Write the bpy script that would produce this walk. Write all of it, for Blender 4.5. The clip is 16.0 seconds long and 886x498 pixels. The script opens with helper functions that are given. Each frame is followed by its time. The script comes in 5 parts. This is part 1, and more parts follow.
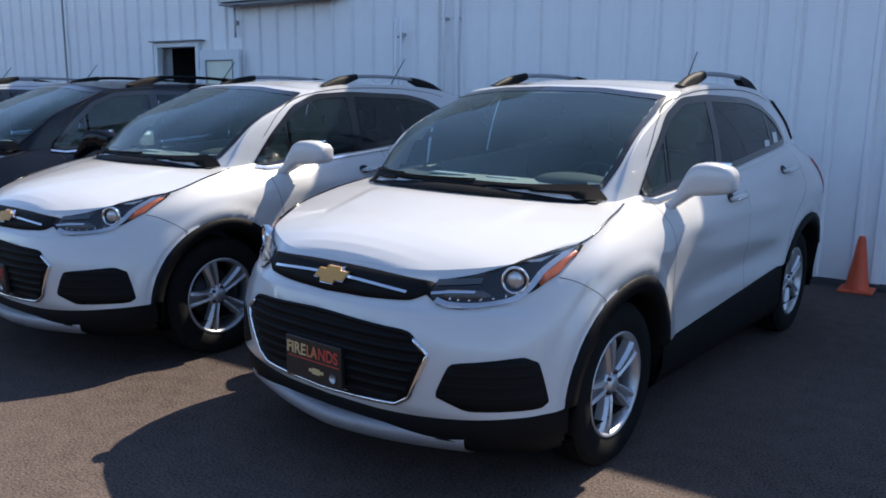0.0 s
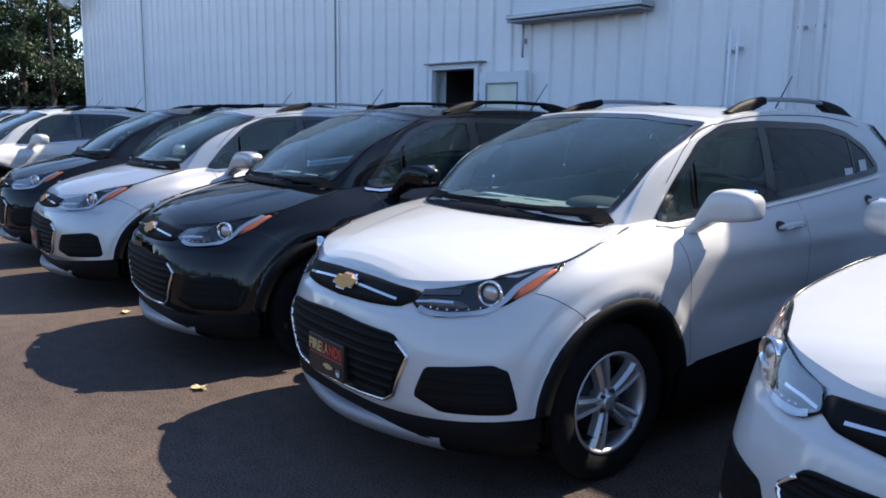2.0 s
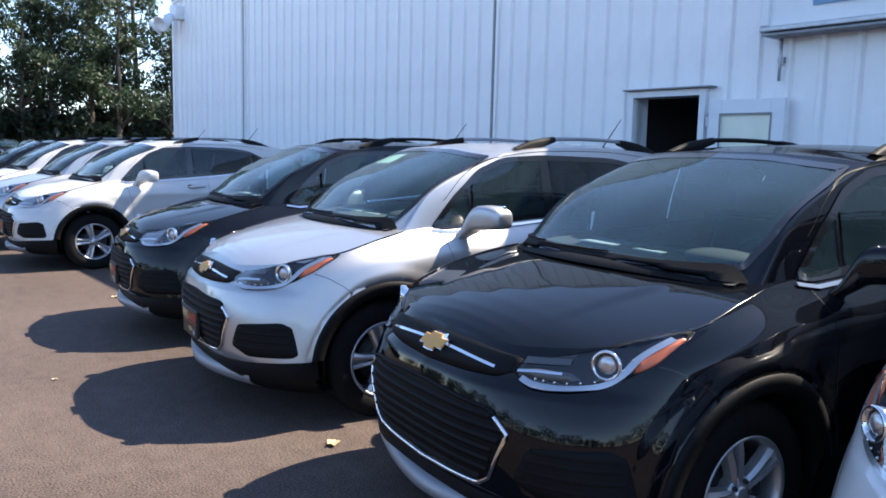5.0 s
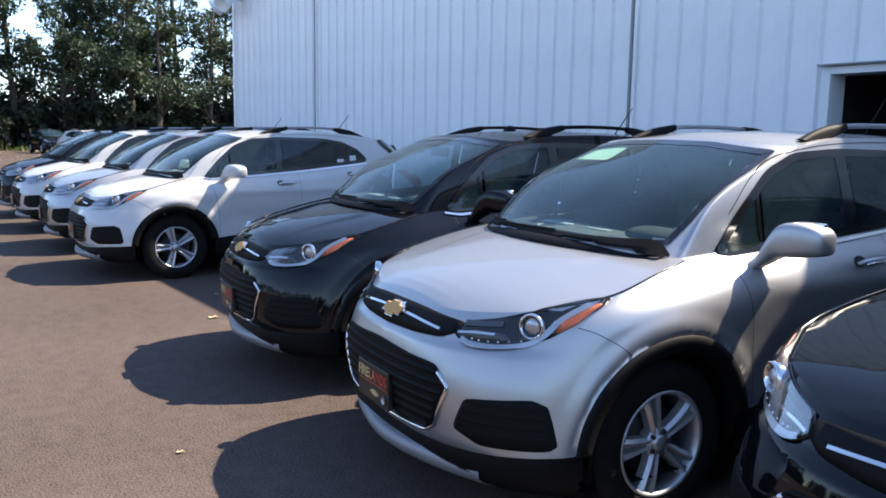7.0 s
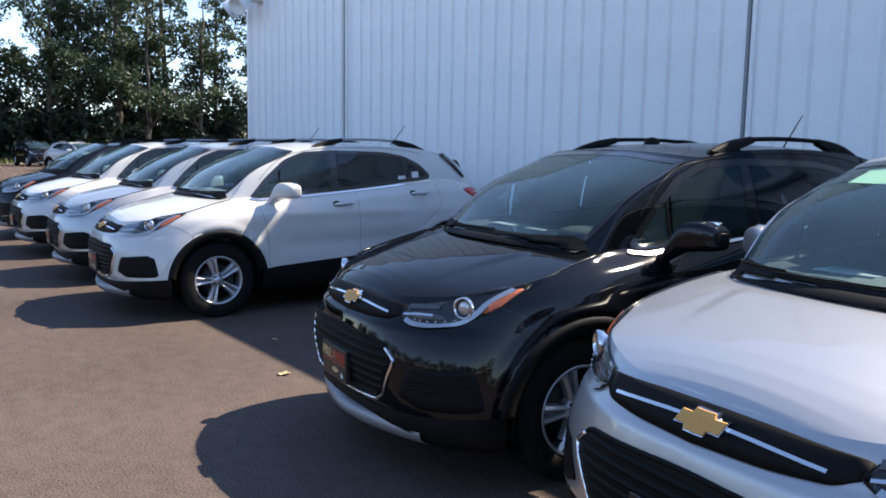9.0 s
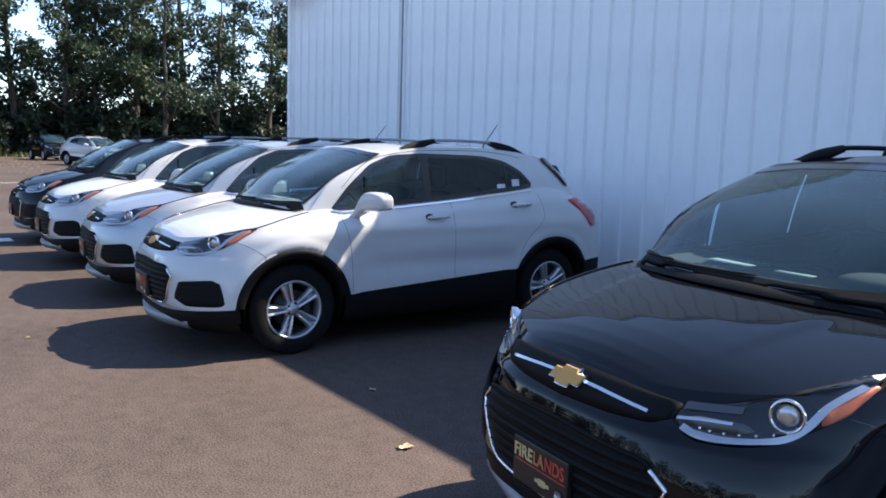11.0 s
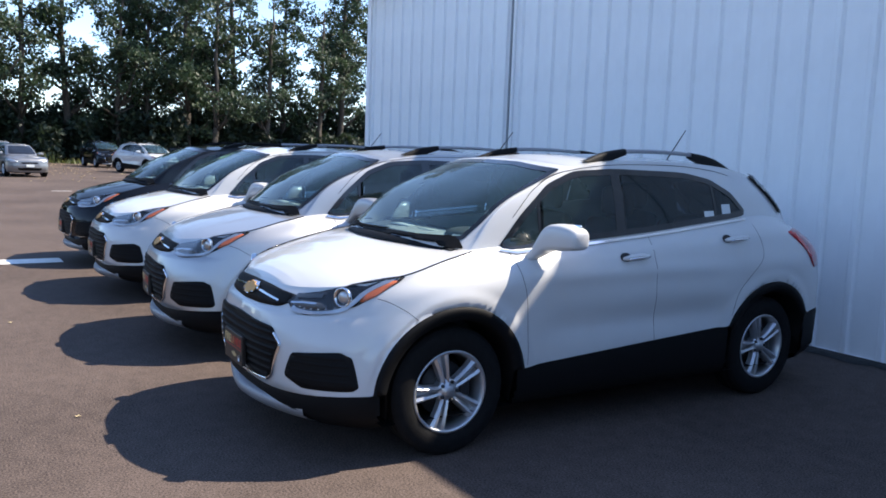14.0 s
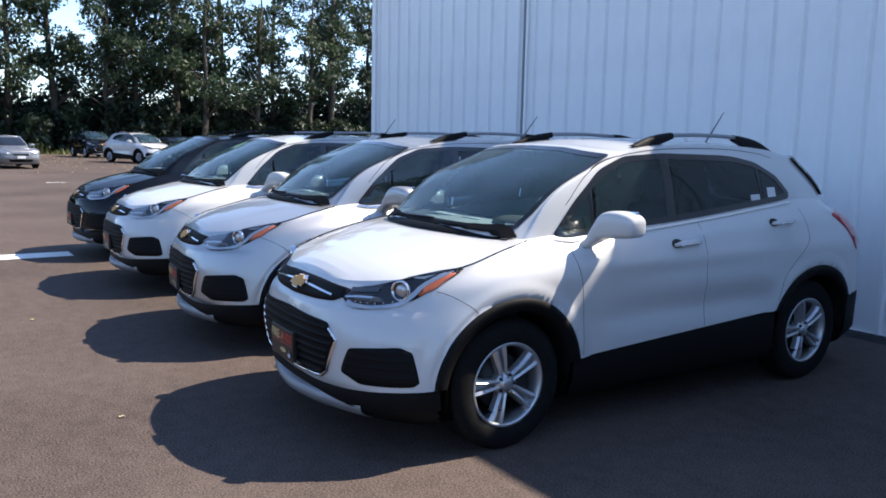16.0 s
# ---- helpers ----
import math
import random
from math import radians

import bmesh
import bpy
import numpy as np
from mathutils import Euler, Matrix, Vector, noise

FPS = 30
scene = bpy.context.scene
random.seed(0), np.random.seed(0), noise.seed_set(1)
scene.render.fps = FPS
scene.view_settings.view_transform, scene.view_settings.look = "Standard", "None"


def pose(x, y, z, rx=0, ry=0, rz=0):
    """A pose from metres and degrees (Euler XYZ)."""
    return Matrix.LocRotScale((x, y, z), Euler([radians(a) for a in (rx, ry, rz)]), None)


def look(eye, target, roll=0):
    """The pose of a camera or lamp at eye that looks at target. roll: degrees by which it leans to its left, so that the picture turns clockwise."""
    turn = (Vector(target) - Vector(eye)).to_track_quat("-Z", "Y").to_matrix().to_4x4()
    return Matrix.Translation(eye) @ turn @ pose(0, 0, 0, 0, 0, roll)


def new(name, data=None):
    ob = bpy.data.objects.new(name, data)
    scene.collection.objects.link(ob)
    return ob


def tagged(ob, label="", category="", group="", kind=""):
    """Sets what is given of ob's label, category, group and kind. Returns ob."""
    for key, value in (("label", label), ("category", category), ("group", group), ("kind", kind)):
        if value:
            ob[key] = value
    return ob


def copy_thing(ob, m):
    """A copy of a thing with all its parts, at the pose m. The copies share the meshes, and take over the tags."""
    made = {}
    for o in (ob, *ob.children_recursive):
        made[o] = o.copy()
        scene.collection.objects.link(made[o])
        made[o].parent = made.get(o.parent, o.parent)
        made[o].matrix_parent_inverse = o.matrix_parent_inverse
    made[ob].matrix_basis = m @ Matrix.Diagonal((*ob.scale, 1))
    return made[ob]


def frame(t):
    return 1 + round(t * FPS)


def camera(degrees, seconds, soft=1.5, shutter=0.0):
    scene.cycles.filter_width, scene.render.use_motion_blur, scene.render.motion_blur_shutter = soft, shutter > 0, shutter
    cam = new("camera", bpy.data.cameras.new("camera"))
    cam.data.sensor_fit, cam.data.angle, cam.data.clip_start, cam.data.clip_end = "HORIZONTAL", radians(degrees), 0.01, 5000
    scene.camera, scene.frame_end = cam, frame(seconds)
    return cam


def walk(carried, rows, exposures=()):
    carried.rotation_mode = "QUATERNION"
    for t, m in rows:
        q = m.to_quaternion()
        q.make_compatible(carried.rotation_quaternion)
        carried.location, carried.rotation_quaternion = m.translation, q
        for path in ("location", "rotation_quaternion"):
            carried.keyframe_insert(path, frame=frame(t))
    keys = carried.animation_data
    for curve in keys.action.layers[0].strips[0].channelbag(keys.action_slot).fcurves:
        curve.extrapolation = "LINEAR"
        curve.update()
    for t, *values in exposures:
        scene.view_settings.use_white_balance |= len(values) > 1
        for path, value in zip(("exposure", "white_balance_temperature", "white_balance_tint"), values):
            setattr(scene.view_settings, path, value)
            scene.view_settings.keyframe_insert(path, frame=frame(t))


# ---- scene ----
# ---- the walk ----
cam = camera(58.93, 16.0, soft=1.75)
EXPOSURES = ((0.0, 0.97, 6500.0, 12.0), (2.5, 1.19, 6450.0, 12.0), (5.5, 1.62, 6600.0, 12.0), (7.0, 1.45, 6700.0, 12.0), (9.0, 1.29, 6700.0, 12.0), (12.5, 1.33, 6400.0, 12.0), (16.0, 1.19, 6400.0, 12.0))
ROWS = [
    (0.0, 15.353, -3.859, 1.484, 79.29, -0.82, 35.32),
    (0.5, 14.992, -3.711, 1.499, 79.95, -1.27, 42.97),
    (1.0, 14.551, -3.662, 1.491, 79.60, -0.98, 46.51),
    (1.5, 14.120, -3.614, 1.500, 79.65, -0.31, 48.30),
    (2.0, 13.694, -3.546, 1.510, 80.72, -0.85, 50.23),
    (2.5, 13.242, -3.581, 1.520, 81.70, -1.06, 51.09),
    (3.0, 12.791, -3.537, 1.524, 82.42, -1.50, 52.44),
    (5.5, 10.648, -3.556, 1.538, 82.98, -1.33, 53.99),
    (6.0, 10.200, -3.594, 1.540, 82.40, -1.06, 55.12),
    (6.5, 9.782, -3.631, 1.546, 82.03, -0.28, 55.41),
    (7.0, 9.352, -3.620, 1.556, 81.94, -0.92, 55.79),
    (7.5, 8.947, -3.687, 1.563, 81.93, -0.83, 55.05),
    (8.0, 8.542, -3.683, 1.552, 82.23, -0.81, 54.73),
    (8.5, 8.158, -3.676, 1.545, 82.61, -0.92, 55.03),
    (9.0, 7.753, -3.710, 1.553, 82.84, -0.96, 54.64),
    (9.5, 7.366, -3.696, 1.575, 82.82, -1.66, 55.09),
    (12.0, 5.450, -3.642, 1.580, 82.72, -1.55, 55.87),
    (12.5, 5.062, -3.579, 1.571, 82.91, -1.73, 56.61),
    (13.0, 4.668, -3.557, 1.578, 83.14, -0.83, 56.28),
    (13.5, 4.388, -3.476, 1.574, 83.19, -1.53, 57.34),
    (14.0, 4.202, -3.447, 1.571, 83.28, -2.13, 58.43),
    (14.5, 4.052, -3.597, 1.590, 83.11, -1.30, 58.78),
    (15.0, 3.940, -3.645, 1.577, 82.92, -1.01, 58.95),
    (15.5, 3.926, -3.658, 1.581, 82.68, -1.01, 58.27),
    (16.0, 3.931, -3.676, 1.579, 82.17, -1.22, 57.58),
]
walk(cam, [(t, pose(x, y, z, rx, ry, rz)) for t, x, y, z, rx, ry, rz in ROWS], exposures=EXPOSURES)

# ---- world and sun ----
SUN_TO = Vector((0.20, 0.89, 1.0)).normalized()
world = bpy.data.worlds.new("sky")
scene.world = world
world.use_nodes = True
wn = world.node_tree.nodes
sky = wn.new("ShaderNodeTexSky")
sky.sky_type = "NISHITA"
sky.sun_disc = False
sky.air_density, sky.dust_density, sky.ozone_density = 0.8, 0.1, 2.4
sky.sun_elevation = math.asin(SUN_TO.z)
sky.sun_rotation = math.atan2(SUN_TO.x, SUN_TO.y)
world.node_tree.links.new(sky.outputs[0], wn["Background"].inputs[0])
wn["Background"].inputs[1].default_value = 0.15
sun = new("sun", bpy.data.lights.new("sun", "SUN"))
sun.data.energy, sun.data.angle, sun.data.color = 5.0, radians(0.5), (1.0, 0.90, 0.75)
sun.matrix_world = look((0, 0, 30), Vector((0, 0, 30)) - SUN_TO)

# ---- materials ----
def mat(name, color=(0.5, 0.5, 0.5), rough=0.5, metal=0.0, coat=0.0, grain=0.0, grain_scale=40.0, bump=0.0, bump_scale=60.0, spec=0.5, stain=0.0, stain_scale=1.2):
    m = bpy.data.materials.new(name)
    m.use_nodes = True
    n, l = m.node_tree.nodes, m.node_tree.links
    b = n["Principled BSDF"]
    b.inputs["Base Color"].default_value = (*color, 1)
    b.inputs["Roughness"].default_value = rough
    b.inputs["Metallic"].default_value = metal
    b.inputs["Specular IOR Level"].default_value = spec
    b.inputs["Coat Weight"].default_value = coat
    b.inputs["Coat Roughness"].default_value = 0.03
    tc = n.new("ShaderNodeTexCoord")
    if grain or stain:
        prev = None
        for amount, scale in ((grain, grain_scale), (stain, stain_scale)):
            if not amount:
                continue
            t = n.new("ShaderNodeTexNoise")
            t.inputs["Scale"].default_value, t.inputs["Detail"].default_value = scale, 5
            l.new(tc.outputs["Object"], t.inputs["Vector"])
            r = n.new("ShaderNodeMapRange")
            r.inputs["From Min"].default_value, r.inputs["From Max"].default_value = 0.3, 0.7
            r.inputs["To Min"].default_value, r.inputs["To Max"].default_value = 1 - amount, 1 + amount
            l.new(t.outputs["Fac"], r.inputs["Value"])
            mix = n.new("ShaderNodeMix")
            mix.data_type, mix.blend_type = "RGBA", "MULTIPLY"
            mix.inputs["Factor"].default_value = 1
            if prev is None:
                mix.inputs[6].default_value = (*color, 1)
            else:
                l.new(prev, mix.inputs[6])
            l.new(r.outputs[0], mix.inputs[7])
            prev = mix.outputs[2]
        l.new(prev, b.inputs["Base Color"])
    if bump:
        t = n.new("ShaderNodeTexNoise")
        t.inputs["Scale"].default_value, t.inputs["Detail"].default_value = bump_scale, 6
        l.new(tc.outputs["Object"], t.inputs["Vector"])
        k = n.new("ShaderNodeBump")
        k.inputs["Strength"].default_value, k.inputs["Distance"].default_value = bump, 0.01
        l.new(t.outputs["Fac"], k.inputs["Height"])
        l.new(k.outputs[0], b.inputs["Normal"])
    return m


def glass_mat(name, tint, ior=1.5, dust_sheen=0.0, cap=1.0):
    m = bpy.data.materials.new(name)
    m.use_nodes = True
    n, l = m.node_tree.nodes, m.node_tree.links
    n.remove(n["Principled BSDF"])
    tr, gl, fr, mx = (n.new("ShaderNode" + k) for k in ("BsdfTransparent", "BsdfGlossy", "Fresnel", "MixShader"))
    tr.inputs[0].default_value = (*tint, 1)
    gl.inputs["Roughness"].default_value = 0.015
    fr.inputs["IOR"].default_value = ior
    gain = n.new("ShaderNodeMath")
    gain.operation, gain.inputs[1].default_value = "MULTIPLY", cap
    l.new(fr.outputs[0], gain.inputs[0])
    l.new(gain.outputs[0], mx.inputs[0])
    l.new(tr.outputs[0], mx.inputs[1])
    l.new(gl.outputs[0], mx.inputs[2])
    last = mx.outputs[0]
    if dust_sheen:
        # a thin film of dust, coloured teal in place of reflected sky
        df, md, tc, tx, mr = (n.new("ShaderNode" + k) for k in ("BsdfDiffuse", "MixShader", "TexCoord", "TexNoise", "MapRange"))
        df.inputs[0].default_value = (0.30, 0.60, 0.70, 1)
        tx.inputs["Scale"].default_value = 3.0
        mr.inputs["To Min"].default_value, mr.inputs["To Max"].default_value = 0.6 * dust_sheen, 1.4 * dust_sheen
        l.new(tc.outputs["Object"], tx.inputs["Vector"])
        l.new(tx.outputs["Fac"], mr.inputs["Value"])
        l.new(mr.outputs[0], md.inputs[0])
        l.new(last, md.inputs[1])
        l.new(df.outputs[0], md.inputs[2])
        last = md.outputs[0]
    l.new(last, n["Material Output"].inputs[0])
    return m


PAINT = {
    "white": mat("white_paint", (0.53, 0.53, 0.527), 0.30, coat=0.9, grain=0.015, grain_scale=6),
    "silver": mat("silver_paint", (0.45, 0.45, 0.455), 0.40, metal=0.75, coat=0.8, grain=0.02, grain_scale=300),
    "black": mat("black_paint", (0.003, 0.0035, 0.005), 0.30, coat=0.7, grain=0.2, grain_scale=200, spec=0.0),
}
PAINT["grey"] = mat("grey_paint", (0.20, 0.205, 0.215), 0.38, metal=0.6, coat=0.8, grain=0.03, grain_scale=200)
PLASTIC = mat("black_plastic", (0.006, 0.006, 0.0065), 0.6, spec=0.12, grain=0.15, grain_scale=150, bump=0.15, bump_scale=400)
GLOSS_BLACK = mat("gloss_black", (0.008, 0.008, 0.009), 0.15, coat=0.5)
CHROME = mat("chrome", (0.75, 0.76, 0.78), 0.08, metal=1.0)
SATIN = mat("satin_aluminium", (0.30, 0.30, 0.315), 0.5, metal=0.5, grain=0.05, grain_scale=90)
ALLOY = mat("alloy_wheel", (0.50, 0.51, 0.53), 0.40, metal=0.75, coat=0.3, grain=0.04, grain_scale=50)
RUBBER = mat("tyre_rubber", (0.007, 0.007, 0.0075), 0.8, spec=0.15, grain=0.25, grain_scale=30, bump=0.2, bump_scale=120)
DARK = mat("dark_steel", (0.03, 0.03, 0.032), 0.55, metal=0.5)
GOLD = mat("gold_emblem", (0.60, 0.30, 0.07), 0.55, metal=0.1, coat=0.1)
AMBER = mat("amber_plastic", (0.52, 0.13, 0.055), 0.35, grain=0.08, grain_scale=200)
REDP = mat("red_lens", (0.42, 0.012, 0.015), 0.12, coat=0.8)
LAMPSILVER = mat("lamp_reflector", (0.50, 0.51, 0.53), 0.28, metal=0.8)
LAMPGREY = mat("lamp_grey", (0.10, 0.105, 0.11), 0.4, metal=0.5)
CABIN = mat("cabin_cloth", (0.05, 0.05, 0.052), 0.85, grain=0.2, grain_scale=80)
DASHM = mat("dashboard_plastic", (0.045, 0.047, 0.05), 0.8, grain=0.1, grain_scale=60, spec=0.2)
PAPER = mat("paper", (0.58, 0.60, 0.59), 0.8)
GREENP = mat("pale_green_paper", (0.45, 0.62, 0.5), 0.8)
PLATE_BLACK = mat("plate_black", (0.012, 0.012, 0.012), 0.4)
RED_INK = mat("red_ink", (0.48, 0.06, 0.04), 0.5)
ORANGE_INK = mat("orange_ink", (0.52, 0.17, 0.07), 0.5)
YELLOW_INK = mat("yellow_ink", (0.58, 0.42, 0.20), 0.5)
CLEAR = glass_mat("windscreen_glass", (0.50, 0.74, 0.79), 1.6, 0.036)
PRIVACY = glass_mat("privacy_glass", (0.10, 0.11, 0.12), 1.55, 0.02)
SIDEGLASS = glass_mat("door_glass", (0.34, 0.38, 0.39), 1.55, 0.025)
LENS = glass_mat("lamp_lens", (0.93, 0.94, 0.95), 1.35, 0.0, 0.3)

WALL = mat("painted_steel_siding", (0.83, 0.83, 0.84), 0.45, grain=0.03, grain_scale=3, stain=0.05, stain_scale=0.5, bump=0.06, bump_scale=5)
TRIMGREY = mat("grey_trim", (0.22, 0.23, 0.25), 0.5, grain=0.1, grain_scale=20)
DOORWHITE = mat("white_door_paint", (0.72, 0.75, 0.78), 0.5, grain=0.03, grain_scale=4, stain=0.04)
GALV = mat("galvanised_steel", (0.45, 0.47, 0.5), 0.45, metal=0.6, grain=0.1, grain_scale=12)
ORANGE = mat("orange_cone_plastic", (0.65, 0.09, 0.03), 0.55, grain=0.08, grain_scale=10)
BARK = mat("bark", (0.055, 0.045, 0.035), 0.9, grain=0.3, grain_scale=8, bump=0.5, bump_scale=12)
STRIPE = mat("white_road_paint", (0.72, 0.72, 0.70), 0.7, grain=0.12, grain_scale=25)
DEADLEAF = mat("yellow_leaf", (0.44, 0.35, 0.19), 0.7, grain=0.2, grain_scale=60)
VOID = mat("dark_room", (0.10, 0.10, 0.105), 0.9)
FROST = mat("frosted_pane", (0.72, 0.74, 0.62), 0.35, grain=0.08, grain_scale=4)


def asphalt_mat():
    m = bpy.data.materials.new("asphalt")
    m.use_nodes = True
    n, l = m.node_tree.nodes, m.node_tree.links
    b = n["Principled BSDF"]
    tc = n.new("ShaderNodeTexCoord")
    def noise_at(scale, detail=6.0):
        t = n.new("ShaderNodeTexNoise")
        t.inputs["Scale"].default_value, t.inputs["Detail"].default_value = scale, detail
        l.new(tc.outputs["Object"], t.inputs["Vector"])
        return t.outputs["Fac"]
    ramp = n.new("ShaderNodeValToRGB")
    ramp.color_ramp.elements[0].position, ramp.color_ramp.elements[0].color = 0.40, (0.011, 0.009, 0.0085, 1)
    ramp.color_ramp.elements[1].position, ramp.color_ramp.elements[1].color = 0.84, (0.158, 0.121, 0.104, 1)
    big, mid, fine = noise_at(0.4), noise_at(9.0), noise_at(95.0, 3.0)
    a = n.new("ShaderNodeMath"); a.operation = "MULTIPLY_ADD"; a.inputs[1].default_value = 0.28
    l.new(big, a.inputs[0])
    c = n.new("ShaderNodeMath"); c.operation = "MULTIPLY_ADD"; c.inputs[1].default_value = 0.17
    l.new(mid, c.inputs[0])
    d = n.new("ShaderNodeMath"); d.operation = "MULTIPLY"; d.inputs[1].default_value = 0.78
    l.new(fine, d.inputs[0])
    l.new(d.outputs[0], c.inputs[2])
    l.new(c.outputs[0], a.inputs[2])
    l.new(a.outputs[0], ramp.inputs[0])
    l.new(ramp.outputs[0], b.inputs["Base Color"])
    b.inputs["Roughness"].default_value = 0.75
    b.inputs["Specular IOR Level"].default_value = 0.1
    k = n.new("ShaderNodeBump")
    k.inputs["Strength"].default_value, k.inputs["Distance"].default_value = 0.6, 0.006
    l.new(fine, k.inputs["Height"])
    l.new(k.outputs[0], b.inputs["Normal"])
    return m


def leaf_mat(name, dark, light):
    m = bpy.data.materials.new(name)
    m.use_nodes = True
    n, l = m.node_tree.nodes, m.node_tree.links
    b = n["Principled BSDF"]
    g = n.new("ShaderNodeNewGeometry")
    r = n.new("ShaderNodeValToRGB")
    r.color_ramp.elements[0].color, r.color_ramp.elements[1].color = (*dark, 1), (*light, 1)
    l.new(g.outputs["Random Per Island"], r.inputs[0])
    l.new(r.outputs[0], b.inputs["Base Color"])
    b.inputs["Roughness"].default_value = 0.5
    t, mx = n.new("ShaderNodeBsdfTranslucent"), n.new("ShaderNodeMixShader")
    l.new(r.outputs[0], t.inputs[0])
    mx.inputs[0].default_value = 0.35
    l.new(b.outputs[0], mx.inputs[1])
    l.new(t.outputs[0], mx.inputs[2])
    l.new(mx.outputs[0], n["Material Output"].inputs[0])
    return m


ASPHALT = asphalt_mat()
LEAVES = leaf_mat("poplar_leaves", (0.018, 0.036, 0.020), (0.050, 0.082, 0.036))
BRUSH = leaf_mat("brush_leaves", (0.012, 0.023, 0.014), (0.032, 0.050, 0.024))
GRASS = leaf_mat("verge_grass", (0.05, 0.07, 0.02), (0.16, 0.17, 0.05))
EARTH = mat("verge_earth", (0.05, 0.045, 0.03), 0.95, grain=0.3, grain_scale=2)

# ---- mesh tools ----
from mathutils.bvhtree import BVHTree
from mathutils.geometry import tessellate_polygon


def part(name, bm, material, parent=None, label="", smooth=True):
    me = bpy.data.meshes.new(name)
    bmesh.ops.recalc_face_normals(bm, faces=bm.faces)
    bm.to_mesh(me)
    bm.free()
    if smooth:
        me.shade_smooth()
    me.materials.append(material)
    ob = new(name, me)
    if parent is not None:
        ob.parent = parent
    return tagged(ob, label)


def thing(name, label, category, group="", kind=""):
    return tagged(new(name), label, category, group, kind)


def box_bm(bm, a, b, bevel=0.0):
    """A box from corner a to corner b, its edges rounded."""
    out = bmesh.ops.create_cube(bm, size=1)["verts"]
    for v in out:
        v.co = Vector([a[i] + (v.co[i] + 0.5) * (b[i] - a[i]) for i in range(3)])
    if bevel:
        es = list({e for v in out for e in v.link_edges})
        bmesh.ops.bevel(bm, geom=es, offset=bevel, segments=2, affect="EDGES", profile=0.5)
    return bm


def box_part(name, a, b, material, parent=None, label="", bevel=0.0, smooth=False):
    return part(name, box_bm(bmesh.new(), a, b, bevel), material, parent, label, smooth)


def spline(points, n):
    """Catmull-Rom through the points, n samples a span; works on arrays of any width."""
    p = np.array(points, float)
    p = np.concatenate([[2 * p[0] - p[1]], p, [2 * p[-1] - p[-2]]])
    out = []
    for i in range(1, len(p) - 2):
        for s in np.arange(n) / n:
            a, b, c, d = p[i - 1], p[i], p[i + 1], p[i + 2]
            out.append(0.5 * (2 * b + (c - a) * s + (2 * a - 5 * b + 4 * c - d) * s * s + (3 * b - a - 3 * c + d) * s ** 3))
    out.append(p[-2])
    return np.array(out)


def grid_bm(P):
    """A sheet of quads over an array rows x columns x 3."""
    bm = bmesh.new()
    vs = [[bm.verts.new(q) for q in row] for row in P]
    for i in range(len(vs) - 1):
        for j in range(len(vs[0]) - 1):
            bm.faces.new((vs[i][j], vs[i][j + 1], vs[i + 1][j + 1], vs[i + 1][j]))
    return bm


def tube(bm, path, radius, sides=8, closed=False, squash=1.0):
    """A round rod along a path; radius may be a list."""
    path = [Vector(p) for p in path]
    n = len(path)
    rings = []
    for i, p in enumerate(path):
        a = path[(i - 1) % n] if closed or i else path[0]
        b = path[(i + 1) % n] if closed or i < n - 1 else path[-1]
        d = (b - a).normalized()
        side = d.cross(Vector((0, 0, 1)))
        side = side.normalized() if side.length > 0.05 else Vector((1, 0, 0))
        up = side.cross(d).normalized()
        r = radius[i] if isinstance(radius, (list, tuple)) else radius
        rings.append([bm.verts.new(p + side * (r * math.cos(k * math.tau / sides)) + up * (r * squash * math.sin(k * math.tau / sides))) for k in range(sides)])
    for i in range(n if closed else n - 1):
        A, B = rings[i], rings[(i + 1) % n]
        for k in range(sides):
            bm.faces.new((A[k], A[(k + 1) % sides], B[(k + 1) % sides], B[k]))
    if not closed:
        bm.faces.new(rings[0])
        bm.faces.new(rings[-1])
    return bm


def lathe(bm, profile, steps=40, centre=(0, 0, 0), closed=False):
    """Turns a profile of (radius, x) round the x axis."""
    c = Vector(centre)
    rings = [[bm.verts.new(c + Vector((x, r * math.cos(a), r * math.sin(a)))) for r, x in profile] for a in (k * math.tau / steps for k in range(steps))]
    m = len(profile)
    for k in range(steps):
        A, B = rings[k], rings[(k + 1) % steps]
        for j in range(m if closed else m - 1):
            bm.faces.new((A[j], A[(j + 1) % m], B[(j + 1) % m], B[j]))
    return bm


def rounded(poly, n=3, keep=0.22):
    """A polygon with its corners cut round."""
    out = []
    p = [Vector(q) for q in poly]
    for i, q in enumerate(p):
        a, b = p[i - 1], p[(i + 1) % len(p)]
        s, e = q.lerp(a, keep), q.lerp(b, keep)
        for k in range(n + 1):
            t = k / n
            out.append(s * (1 - t) ** 2 + q * (2 * t * (1 - t)) + e * t * t)
    return out


def inside(poly, x, y):
    hit, j = False, len(poly) - 1
    for i in range(len(poly)):
        a, b = poly[i], poly[j]
        if (a[1] > y) != (b[1] > y) and x < (b[0] - a[0]) * (y - a[1]) / (b[1] - a[1]) + a[0]:
            hit = not hit
        j = i
    return hit


def inset(poly, d):
    """The outline drawn in by d."""
    p = [Vector(q) for q in poly]
    n = len(p)
    way = 1 if sum(p[i - 1].x * p[i].y - p[i].x * p[i - 1].y for i in range(n)) > 0 else -1
    out = []
    for i in range(n):
        e = (p[(i + 1) % n] - p[i - 1]).normalized()
        out.append(p[i] + Vector((-e.y, e.x)) * d * way)
    return out


